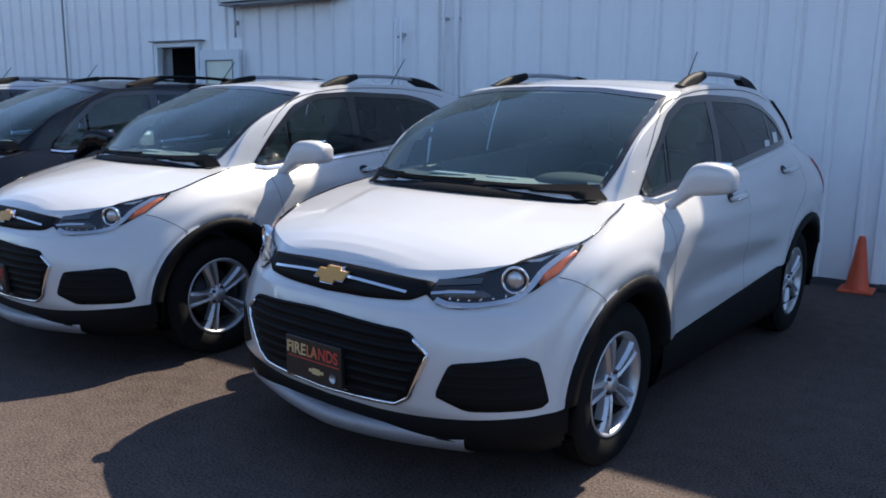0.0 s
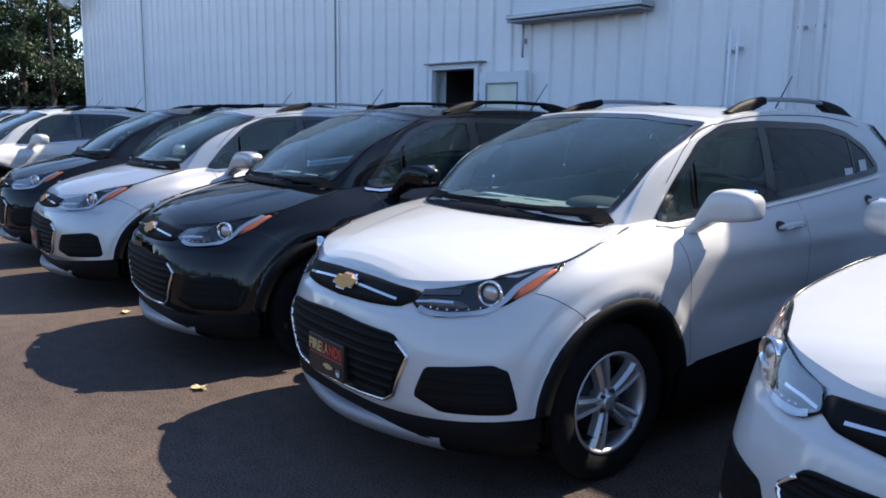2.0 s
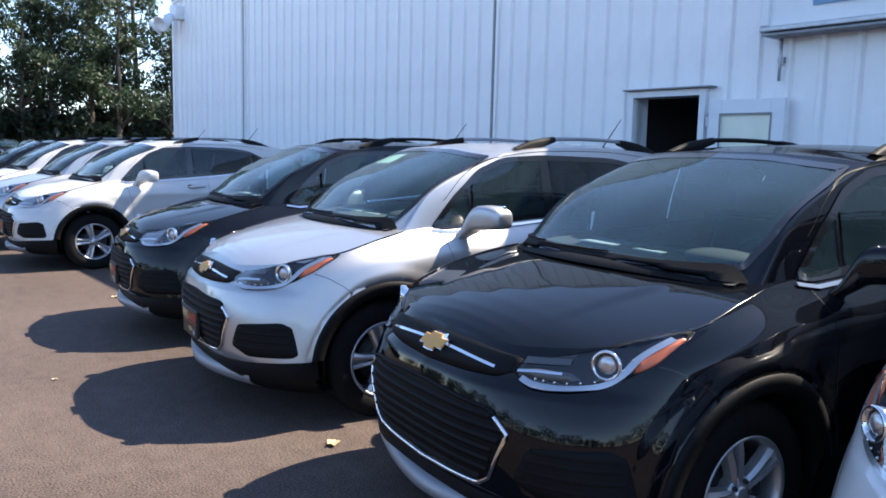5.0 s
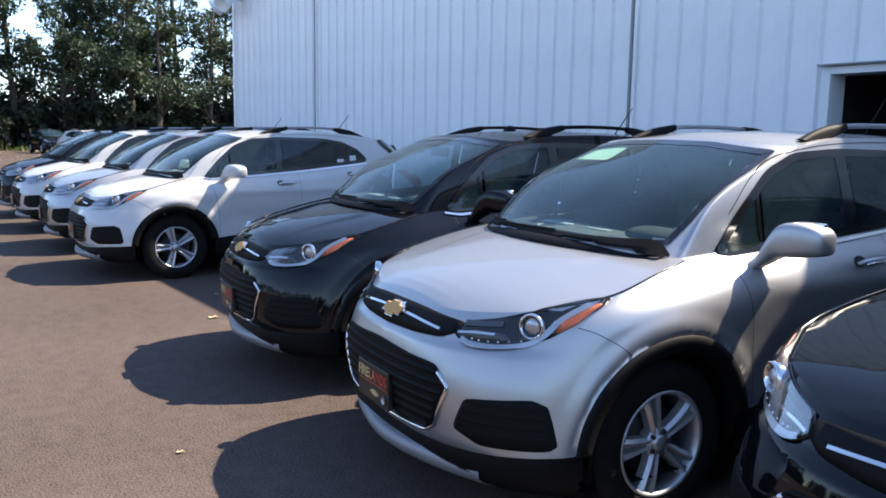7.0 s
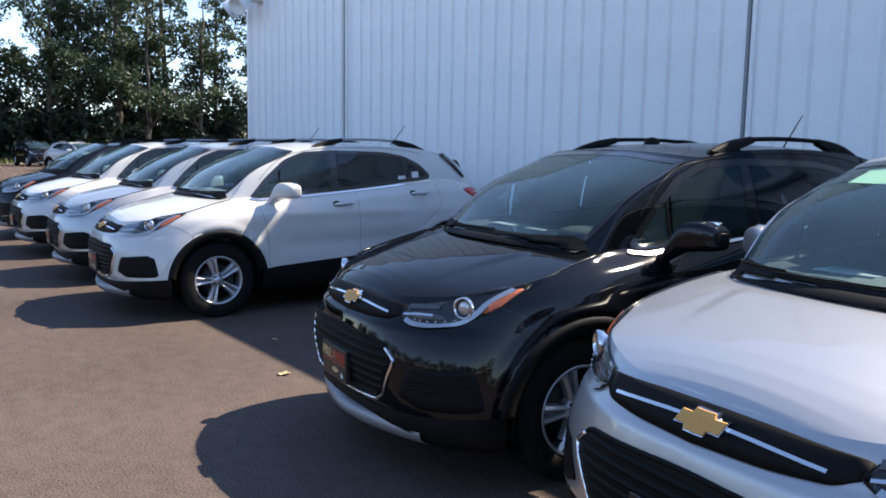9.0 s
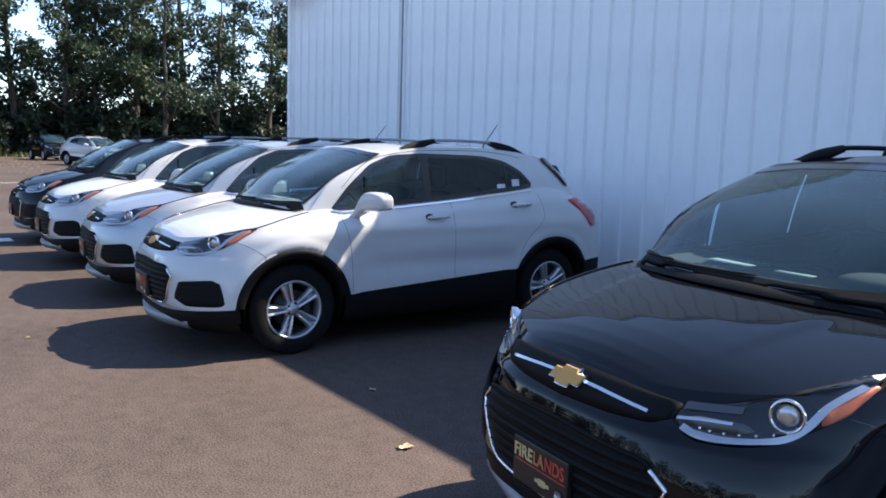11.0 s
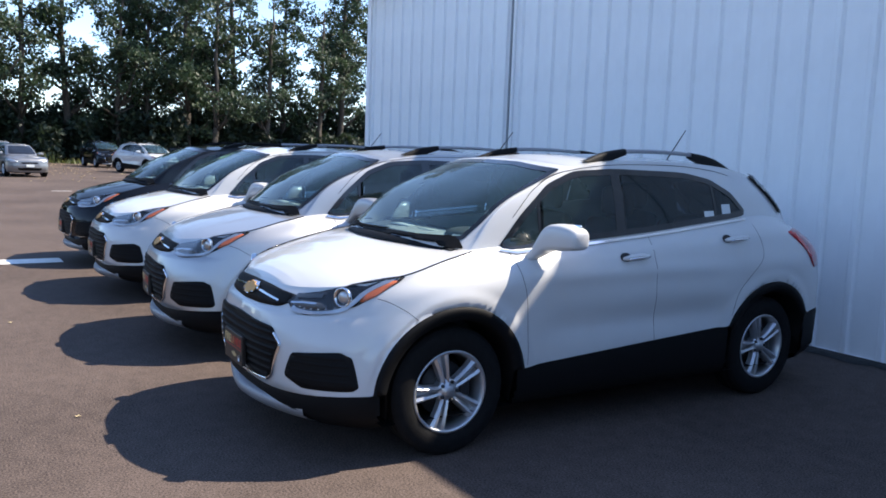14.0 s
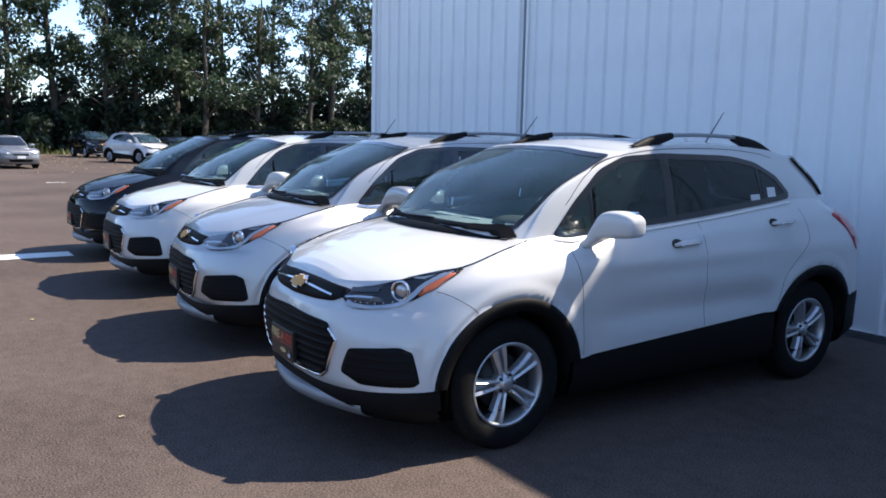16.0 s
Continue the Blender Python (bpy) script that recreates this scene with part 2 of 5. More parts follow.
class Skin:
    """Lays outlines, drawn in the front or a side view, on a body's surface."""

    def __init__(self, bms):
        verts, faces = [], []
        for b in bms:
            b.verts.index_update()
            k = len(verts)
            verts += [v.co.copy() for v in b.verts]
            faces += [[v.index + k for v in f.verts] for f in b.faces]
        self.tree = BVHTree.FromPolygons(verts, faces)

    def at(self, a, z, view, off=0.0):
        if view == "front":
            o, d = Vector((a, -5, z)), Vector((0, 1, 0))
        else:
            s = 1 if view == "left" else -1
            o, d = Vector((5 * s, a, z)), Vector((-s, 0, 0))
        hit, nor, _, _ = self.tree.ray_cast(o, d)
        if hit is None:
            hit, nor, _, _ = self.tree.find_nearest(o + d * (3.0 if view == "front" else 4.15))
        if nor.dot(d) > 0:
            nor = -nor
        return hit + nor * off

    def patch(self, poly, view, off=0.004, cell=0.05, rim=0.012, sink=0.0):
        bm = bmesh.new()
        bm.faces.new([bm.verts.new((p[0], 0, p[1])) for p in poly])
        xs, zs = [p[0] for p in poly], [p[1] for p in poly]
        for ax, lo, hi in ((0, min(xs), max(xs)), (2, min(zs), max(zs))):
            k = lo + cell
            while k < hi - 0.2 * cell:
                co, no = Vector((0, 0, 0)), Vector((0, 0, 0))
                co[ax], no[ax] = k, 1
                bmesh.ops.bisect_plane(bm, geom=bm.verts[:] + bm.edges[:] + bm.faces[:], plane_co=co, plane_no=no)
                k += cell
        edge = [e for e in bm.edges if e.is_boundary]
        rimv = {v for e in edge for v in e.verts}
        for v in bm.verts:
            v.co = self.at(v.co.x, v.co.z, view, off - (0 if v in rimv else sink))
        if rim:
            d = Vector((0, 1, 0)) if view == "front" else Vector((-1 if view == "left" else 1, 0, 0))
            made = bmesh.ops.extrude_edge_only(bm, edges=edge)["geom"]
            for v in made:
                if isinstance(v, bmesh.types.BMVert):
                    v.co += d * rim
        return bm

    def line(self, pts, view, off=0.0):
        return [self.at(p[0], p[1], view, off) for p in pts]

    def ribbon(self, poly, view, width, off=0.004, closed=True, inward=True):
        """A flat band that follows an outline."""
        p = [Vector(q) for q in poly]
        n = len(p)
        area = sum(p[i - 1].x * p[i].y - p[i].x * p[i - 1].y for i in range(n))
        rows = []
        for i in range(n):
            a = p[i - 1] if closed or i else p[0]
            b = p[(i + 1) % n] if closed or i < n - 1 else p[-1]
            d = (b - a).normalized()
            q = Vector((-d.y, d.x)) * (1 if area > 0 else -1) * (1 if inward else -1)
            rows.append((self.at(p[i].x, p[i].y, view, off), self.at(p[i].x + q.x * width, p[i].y + q.y * width, view, off)))
        if closed:
            rows.append(rows[0])
        return grid_bm([list(r) for r in rows])


def dense(poly, step=0.04, closed=True):
    out = []
    p = [Vector(q) for q in poly]
    for i in range(len(p) if closed else len(p) - 1):
        a, b = p[i], p[(i + 1) % len(p)]
        n = max(1, int((b - a).length / step))
        out += [a.lerp(b, k / n) for k in range(n)]
    if not closed:
        out.append(p[-1])
    return out


def mirrored(bm):
    for v in bm.verts:
        v.co.x = -v.co.x
    bmesh.ops.reverse_faces(bm, faces=bm.faces)
    return bm


def merged(*bms):
    """Joins sheets into one mesh."""
    out = bmesh.new()
    for b in bms:
        me = bpy.data.meshes.new("t")
        b.to_mesh(me)
        b.free()
        out.from_mesh(me)
        bpy.data.meshes.remove(me)
    return out

# ---- ground, building ----
WX, WY, WTURN, WLONG, WHIGH = -8.24, 2.66, 2.05, 33.0, 4.95
WALL_AT = pose(WX, WY, 0, 0, 0, WTURN)


def on_wall(ob):
    ob.matrix_basis = WALL_AT @ ob.matrix_basis
    return ob


ground = part("ground", box_bm(bmesh.new(), (-900, -900, -0.5), (900, 900, 0.0)), ASPHALT, None, "brown-grey worn asphalt parking lot", smooth=False)
tagged(ground, category="ground", kind="structure")
verge = part("verge", box_bm(bmesh.new(), (-160, -140, 0.004), (-62, 160, 0.03)), EARTH, None, "earth verge under the trees", smooth=False)
tagged(verge, category="verge", kind="structure")

wall = thing("wall_north", "white ribbed steel siding of a long shed", "wall", kind="structure")
wall.matrix_basis = WALL_AT
DOOR_L, DOOR_R, DOOR_TOP = 13.72, 14.52, 2.16
RIB = 0.305


def siding(z0, z1):
    """One rib's width of steel sheet."""
    prof = ((0.0, 0.0), (0.103, 0.0), (0.114, -0.026), (0.120, -0.030), (0.154, -0.030), (0.160, -0.026), (0.171, 0.0), (0.177, 0.0), (0.180, 0.007), (0.185, 0.007), (0.188, 0.0), (RIB, 0.0))
    return grid_bm([[(x, y, z0) for x, y in prof], [(x, y, z1) for x, y in prof]])


whole = None
for i in range(int(WLONG / RIB)):
    x = i * RIB
    if x + RIB > DOOR_L and x < DOOR_R:
        p = part("wall_panel", siding(DOOR_TOP + 0.05, WHIGH), WALL, wall, smooth=False)
        if x < DOOR_L - 0.07 or x + RIB > DOOR_R + 0.07:
            bm = siding(0.03, DOOR_TOP + 0.05)
            co, no = (DOOR_L - 0.07 - x, 1) if x < DOOR_L - 0.07 else (DOOR_R + 0.07 - x, -1)
            bmesh.ops.bisect_plane(bm, geom=bm.verts[:] + bm.edges[:] + bm.faces[:], plane_co=(co, 0, 0), plane_no=(no, 0, 0), clear_outer=True)
            q = part("wall_panel", bm, WALL, wall, smooth=False)
            q.matrix_basis = pose(x, 0, 0)
    elif whole is None:
        p = whole = part("wall_panel", siding(0.03, WHIGH), WALL, wall, smooth=False)
    else:
        p = new("wall_panel", whole.data)
        p.parent = wall
    p.matrix_basis = pose(x, 0, 0)
# masonry core behind the sheet, open at the door
for a, b in (((0.0, 0.02, 0.0), (DOOR_L, 0.2, WHIGH - 0.02)), ((DOOR_R, 0.02, 0.0), (WLONG, 0.2, WHIGH - 0.02)), ((DOOR_L, 0.02, DOOR_TOP), (DOOR_R, 0.2, WHIGH - 0.02))):
    box_part("wall_core", a, b, DOORWHITE, wall)
box_part("wall_end", (-0.03, 0.0, 0.0), (0.0, 18.0, WHIGH), WALL, wall)
box_part("wall_back", (0.0, 17.8, 0.0), (WLONG, 18.0, WHIGH), WALL, wall)
box_part("wall_end", (WLONG, 0.0, 0.0), (WLONG + 0.03, 18.0, WHIGH), WALL, wall)
box_part("corner_trim", (-0.05, -0.045, 0.03), (0.07, 0.0, WHIGH), WALL, wall, bevel=0.004)
box_part("eave_trim", (-0.06, -0.05, WHIGH - 0.04), (WLONG, 0.0, WHIGH), WALL, wall, bevel=0.005)
roof_ob = on_wall(box_part("shed_roof", (-0.06, -0.06, WHIGH), (WLONG + 0.05, 18.0, WHIGH + 0.05), GALV))
tagged(roof_ob, "low galvanised steel shed roof", "roof", kind="structure")
box_part("sill_strip", (0.0, -0.02, 0.0), (DOOR_L, 0.0, 0.03), WALL, wall)
# joint strips and the paired pipe at the third
for x, w in ((3.93, 0.03), (11.45, 0.035)):
    box_part("joint_strip", (x - w / 2, -0.042, 0.03), (x + w / 2, -0.0, WHIGH - 0.04), TRIMGREY, wall, "dark vertical joint strip", bevel=0.004)
    box_part("joint_cover", (x + 0.03, -0.038, 0.03), (x + 0.07, -0.0, WHIGH - 0.04), WALL, wall, bevel=0.004)
box_part("joint_cover", (22.84, -0.045, 0.03), (22.91, 0.0, WHIGH - 0.04), WALL, wall, bevel=0.006)


def pipe(x, z0, z1, r, m, label):
    ob = on_wall(part("downpipe", tube(bmesh.new(), [(x, -0.075, z0), (x, -0.075, (z0 + z1) / 2), (x, -0.075, z1)], r, 10), m))
    tagged(ob, label, "pipe", "pipes on the shed wall")
    for z in np.linspace(z0 + 0.2, z1 - 0.2, 3):
        box_part("pipe_clip", (x - r - 0.01, -0.075, z - 0.012), (x + r + 0.01, -0.0, z + 0.012), GALV, ob)


pipe(18.72, 0.1, 4.6, 0.03, WALL, "thick white downpipe strapped to steel siding")
pipe(18.56, 0.1, 4.6, 0.018, WALL, "thin white conduit strapped to steel siding")
pipe(17.92, 0.5, 2.38, 0.016, WALL, "short white conduit strapped to steel siding")
pipe(17.99, 0.5, 2.41, 0.012, WALL, "short white conduit strapped to steel siding")
pipe(15.34, 2.25, 2.62, 0.015, GALV, "short grey conduit under the sign box")
# dark room behind the open door
room = thing("shed_room", "dark unlit room behind the open door", "room", kind="structure")
room.matrix_basis = WALL_AT
for a, b in (((13.2, 0.2, 0.0), (13.25, 3.2, 2.6)), ((15.6, 0.2, 0.0), (15.65, 3.2, 2.6)), ((13.2, 3.2, 0.0), (15.65, 3.25, 2.6)), ((13.2, 0.2, 2.6), (15.65, 3.25, 2.65))):
    box_part("room_wall", a, b, VOID, room)
door = thing("door_1", "open white steel shed door folded back, with frosted pane", "door", kind="structure")
door.matrix_basis = WALL_AT
for a, b in (((DOOR_L - 0.07, -0.06, 0.0), (DOOR_L, 0.12, DOOR_TOP + 0.07)), ((DOOR_R, -0.06, 0.0), (DOOR_R + 0.07, 0.12, DOOR_TOP + 0.07)), ((DOOR_L, -0.06, DOOR_TOP), (DOOR_R, 0.12, DOOR_TOP + 0.07))):
    box_part("door_frame", a, b, DOORWHITE, door, bevel=0.005)
box_part("drip_cap", (DOOR_L - 0.10, -0.12, DOOR_TOP + 0.07), (DOOR_R + 0.16, -0.0, DOOR_TOP + 0.085), TRIMGREY, door, "thin dark drip cap", bevel=0.003)
dl, dr = 14.68, 15.44
leaf = part("door_leaf", merged(box_bm(bmesh.new(), (dl, -0.12, 0.02), (dl + 0.13, -0.075, 2.10), 0.004), box_bm(bmesh.new(), (dr - 0.13, -0.12, 0.02), (dr, -0.075, 2.10), 0.004), box_bm(bmesh.new(), (dl + 0.13, -0.118, 1.97), (dr - 0.13, -0.077, 2.098), 0.004), box_bm(bmesh.new(), (dl + 0.13, -0.118, 0.022), (dr - 0.13, -0.077, 1.15), 0.004)), DOORWHITE, door, smooth=False)
box_part("door_pane", (dl + 0.13, -0.105, 1.15), (dr - 0.13, -0.09, 1.97), FROST, leaf, "pale frosted pane")
for a, b in (((dl + 0.115, -0.126, 1.955), (dr - 0.115, -0.118, 1.972)), ((dl + 0.115, -0.126, 1.145), (dl + 0.132, -0.118, 1.953)), ((dr - 0.132, -0.126, 1.145), (dr - 0.115, -0.118, 1.953))):
    box_part("pane_bead", a, b, TRIMGREY, leaf)
for z in (0.4, 1.85):
    box_part("hinge", (dl - 0.05, -0.10, z), (dl + 0.02, -0.07, z + 0.1), GALV, leaf, bevel=0.004)
# sign box over the door, of which only the foot shows
sign = thing("wall_sign", "white framed sign box with blue panel on siding", "sign")
sign.matrix_basis = WALL_AT
box_part("sign_body", (15.26, -0.22, 2.70), (17.02, -0.03, 3.75), DOORWHITE, sign, bevel=0.02)
box_part("sign_frame", (15.22, -0.26, 2.665), (17.06, -0.02, 2.71), GALV, sign, "grey frame", bevel=0.01)
box_part("sign_gutter", (15.24, -0.25, 2.63), (17.04, -0.03, 2.652), TRIMGREY, sign, "thin grey gutter", bevel=0.004)
box_part("sign_frame", (15.22, -0.26, 3.72), (17.06, -0.02, 3.80), TRIMGREY, sign, "grey frame", bevel=0.012)
for x in (15.22, 16.98):
    box_part("sign_frame", (x, -0.258, 2.712), (x + 0.08, -0.022, 3.718), DOORWHITE, sign, bevel=0.012)
box_part("sign_panel", (15.68, -0.235, 2.85), (16.40, -0.218, 3.5), mat("blue_panel", (0.13, 0.27, 0.44), 0.4, grain=0.1, grain_scale=3), sign, "blue panel")
# flood lights at the corner
lampgrp = thing("flood_light", "twin white flood lights on the shed corner", "lamp")
lampgrp.matrix_basis = WALL_AT @ pose(0.55, -0.12, 4.56)
lampgrp.scale = (1.9, 1.9, 1.9)
box_part("mount", (-0.09, -0.06, -0.06), (0.09, 0.06, 0.10), DOORWHITE, lampgrp, bevel=0.015)
for a in (-35, 30):
    bm = lathe(bmesh.new(), [(0.0, -0.02), (0.05, -0.01), (0.06, 0.05), (0.095, 0.16), (0.10, 0.19), (0.085, 0.19), (0.05, 0.12), (0.0, 0.11)], 20)
    bmesh.ops.rotate(bm, verts=bm.verts, matrix=Euler((0, radians(35), radians(-100 + a))).to_matrix())
    bmesh.ops.translate(bm, verts=bm.verts, vec=(-0.02 + 0.002 * a, -0.10, -0.04))
    part("lamp_head", bm, DOORWHITE, lampgrp)


# ---- traffic cone ----
cone = thing("traffic_cone", "small orange plastic traffic cone by the shed wall", "cone")
cone.matrix_basis = pose(14.52, 3.22, 0)
box_part("base", (-0.13, -0.13, 0.0), (0.13, 0.13, 0.02), ORANGE, cone, bevel=0.008)
bm = lathe(bmesh.new(), [(0.095, 0.02), (0.09, 0.035), (0.055, 0.25), (0.03, 0.43), (0.022, 0.455), (0.015, 0.45)], 28)
bmesh.ops.rotate(bm, verts=bm.verts, matrix=Euler((0, radians(-90), 0)).to_matrix())
part("cone_body", bm, ORANGE, cone)
# old tar edge along the foot of the wall
tar = bmesh.new()
rng = random.Random(3)
outer = [(x, -0.10 - 0.09 * rng.random() - 0.05 * math.sin(x * 1.7)) for x in np.arange(0.0, 26.0, 0.12)]
grid = [[(x, y, 0.004) for x, y in outer], [(x, y * 0.55, 0.016 + 0.008 * rng.random()) for x, y in outer], [(x, -0.004, 0.03) for x, y in outer]]
edge_ob = part("asphalt_edge", grid_bm(grid), mat("tar_edge", (0.018, 0.018, 0.018), 0.85, grain=0.3, grain_scale=20, bump=0.6, bump_scale=60), None, "crumbled black tar edge along the wall", smooth=False)
tagged(edge_ob, category="tar edge", kind="structure")
on_wall(edge_ob)

# ---- the small crossover, nine of which stand in the row ----
WHEELBASE, TYRE_R, RIM_R, ARCH_R = 2.555, 0.345, 0.218, 0.462

# plan lines of the half body from the nose round the side to the tail: (sideways, back)
SILL_LINE = ((0, -2.10), (0.30, -2.085), (0.55, -2.03), (0.74, -1.92), (0.845, -1.74), (0.868, -1.28), (0.85, -0.80), (0.86, 0), (0.875, 0.80), (0.875, 1.28), (0.86, 1.70), (0.72, 2.03), (0.35, 2.11), (0, 2.12))
SILL_Z = (0.335, 0.34, 0.36, 0.38, 0.39, 0.41, 0.43, 0.48, 0.53, 0.55, 0.56, 0.56, 0.55, 0.55)
WAIST_LINE = ((0, -2.135), (0.30, -2.12), (0.53, -2.05), (0.73, -1.90), (0.855, -1.66), (0.885, -1.28), (0.862, -0.80), (0.865, 0), (0.88, 0.80), (0.89, 1.28), (0.865, 1.70), (0.73, 2.0), (0.36, 2.09), (0, 2.10))
SHOULDER_LINE = ((0, -2.10), (0.30, -2.08), (0.50, -2.0), (0.71, -1.83), (0.838, -1.60), (0.873, -1.28), (0.853, -0.80), (0.84, 0), (0.848, 0.80), (0.853, 1.28), (0.82, 1.70), (0.70, 1.92), (0.35, 2.03), (0, 2.05))
TOP_LINE = ((0, -2.02), (0.28, -2.0), (0.46, -1.94), (0.665, -1.80), (0.792, -1.55), (0.772, -1.25), (0.728, -0.92), (0.757, 0), (0.767, 0.80), (0.747, 1.25), (0.68, 1.62), (0.55, 1.85), (0.30, 1.95), (0, 1.97))
TOP_Z = (0.868, 0.87, 0.88, 0.912, 0.968, 1.045, 1.09, 1.14, 1.21, 1.25, 1.20, 1.12, 1.10, 1.10)
# cabin: foot, middle and head of the glass
CABIN_FOOT = ((0, -1.33, 1.10), (0.30, -1.30, 1.105), (0.54, -1.24, 1.085), (0.675, -1.13, 1.075), (0.718, -0.96, 1.085), (0.762, 0, 1.135), (0.767, 0.5, 1.175), (0.757, 1.1, 1.235), (0.70, 1.52, 1.20), (0.57, 1.83, 1.12), (0.30, 1.93, 1.10), (0, 1.95, 1.10))
CABIN_MID = ((0, -0.98, 1.345), (0.28, -0.96, 1.345), (0.52, -0.94, 1.34), (0.655, -0.87, 1.33), (0.688, -0.78, 1.325), (0.712, 0, 1.36), (0.715, 0.5, 1.38), (0.70, 1.05, 1.40), (0.65, 1.42, 1.37), (0.53, 1.72, 1.32), (0.28, 1.80, 1.30), (0, 1.82, 1.30))
CABIN_HEAD = ((0, -0.49, 1.575), (0.25, -0.48, 1.571), (0.49, -0.44, 1.557), (0.618, -0.36, 1.542), (0.64, -0.27, 1.548), (0.635, 0, 1.582), (0.632, 0.5, 1.592), (0.61, 1.0, 1.566), (0.56, 1.35, 1.515), (0.45, 1.55, 1.48), (0.25, 1.62, 1.48), (0, 1.64, 1.48))
ROOF_V, ROOF_Z = (-0.49, -0.2, 0.3, 0.9, 1.4, 1.64), (1.575, 1.608, 1.628, 1.615, 1.56, 1.48)
HOOD_V, HOOD_Z = (-2.02, -1.995, -1.955, -1.90, -1.82, -1.72, -1.6, -1.45, -1.3, -0.9), (0.868, 0.895, 0.922, 0.946, 0.972, 0.998, 1.025, 1.056, 1.086, 1.13)

# outlines in the side view (back, up) and the front view (sideways, up)
SIDE_GLASS = ((-0.93, 1.09), (-0.84, 1.075), (-0.28, 1.115), (0.30, 1.165), (1.07, 1.245), (1.09, 1.29), (0.98, 1.40), (0.80, 1.485), (0.55, 1.525), (-0.05, 1.535), (-0.36, 1.515), (-0.57, 1.435), (-0.77, 1.27))
SCREEN = ((-0.645, 1.120), (-0.3, 1.108), (0, 1.105), (0.3, 1.108), (0.645, 1.120), (0.664, 1.22), (0.664, 1.32), (0.646, 1.43), (0.61, 1.522), (0.30, 1.556), (0, 1.562), (-0.30, 1.556), (-0.61, 1.522), (-0.646, 1.43), (-0.664, 1.32), (-0.664, 1.22))
LAMP = ((0.425, 0.80), (0.45, 0.842), (0.56, 0.868), (0.66, 0.908), (0.745, 0.95), (0.795, 0.965), (0.798, 0.935), (0.778, 0.87), (0.735, 0.815), (0.66, 0.775), (0.56, 0.755), (0.48, 0.765))
LAMP_AMBER = ((0.746, 0.833), (0.779, 0.868), (0.796, 0.938), (0.785, 0.944), (0.759, 0.913), (0.737, 0.866))
UPPER_GRILLE = ((-0.44, 0.80), (-0.44, 0.838), (-0.2, 0.852), (0, 0.856), (0.2, 0.852), (0.44, 0.838), (0.44, 0.80), (0.38, 0.772), (0.2, 0.762), (0, 0.758), (-0.2, 0.762), (-0.38, 0.772))
LOWER_GRILLE = ((-0.41, 0.672), (0, 0.69), (0.41, 0.672), (0.495, 0.60), (0.42, 0.43), (0.36, 0.392), (0, 0.372), (-0.36, 0.392), (-0.42, 0.43), (-0.495, 0.60))
FOG = ((0.565, 0.575), (0.76, 0.60), (0.795, 0.575), (0.828, 0.43), (0.815, 0.41), (0.62, 0.402), (0.52, 0.445), (0.52, 0.465))


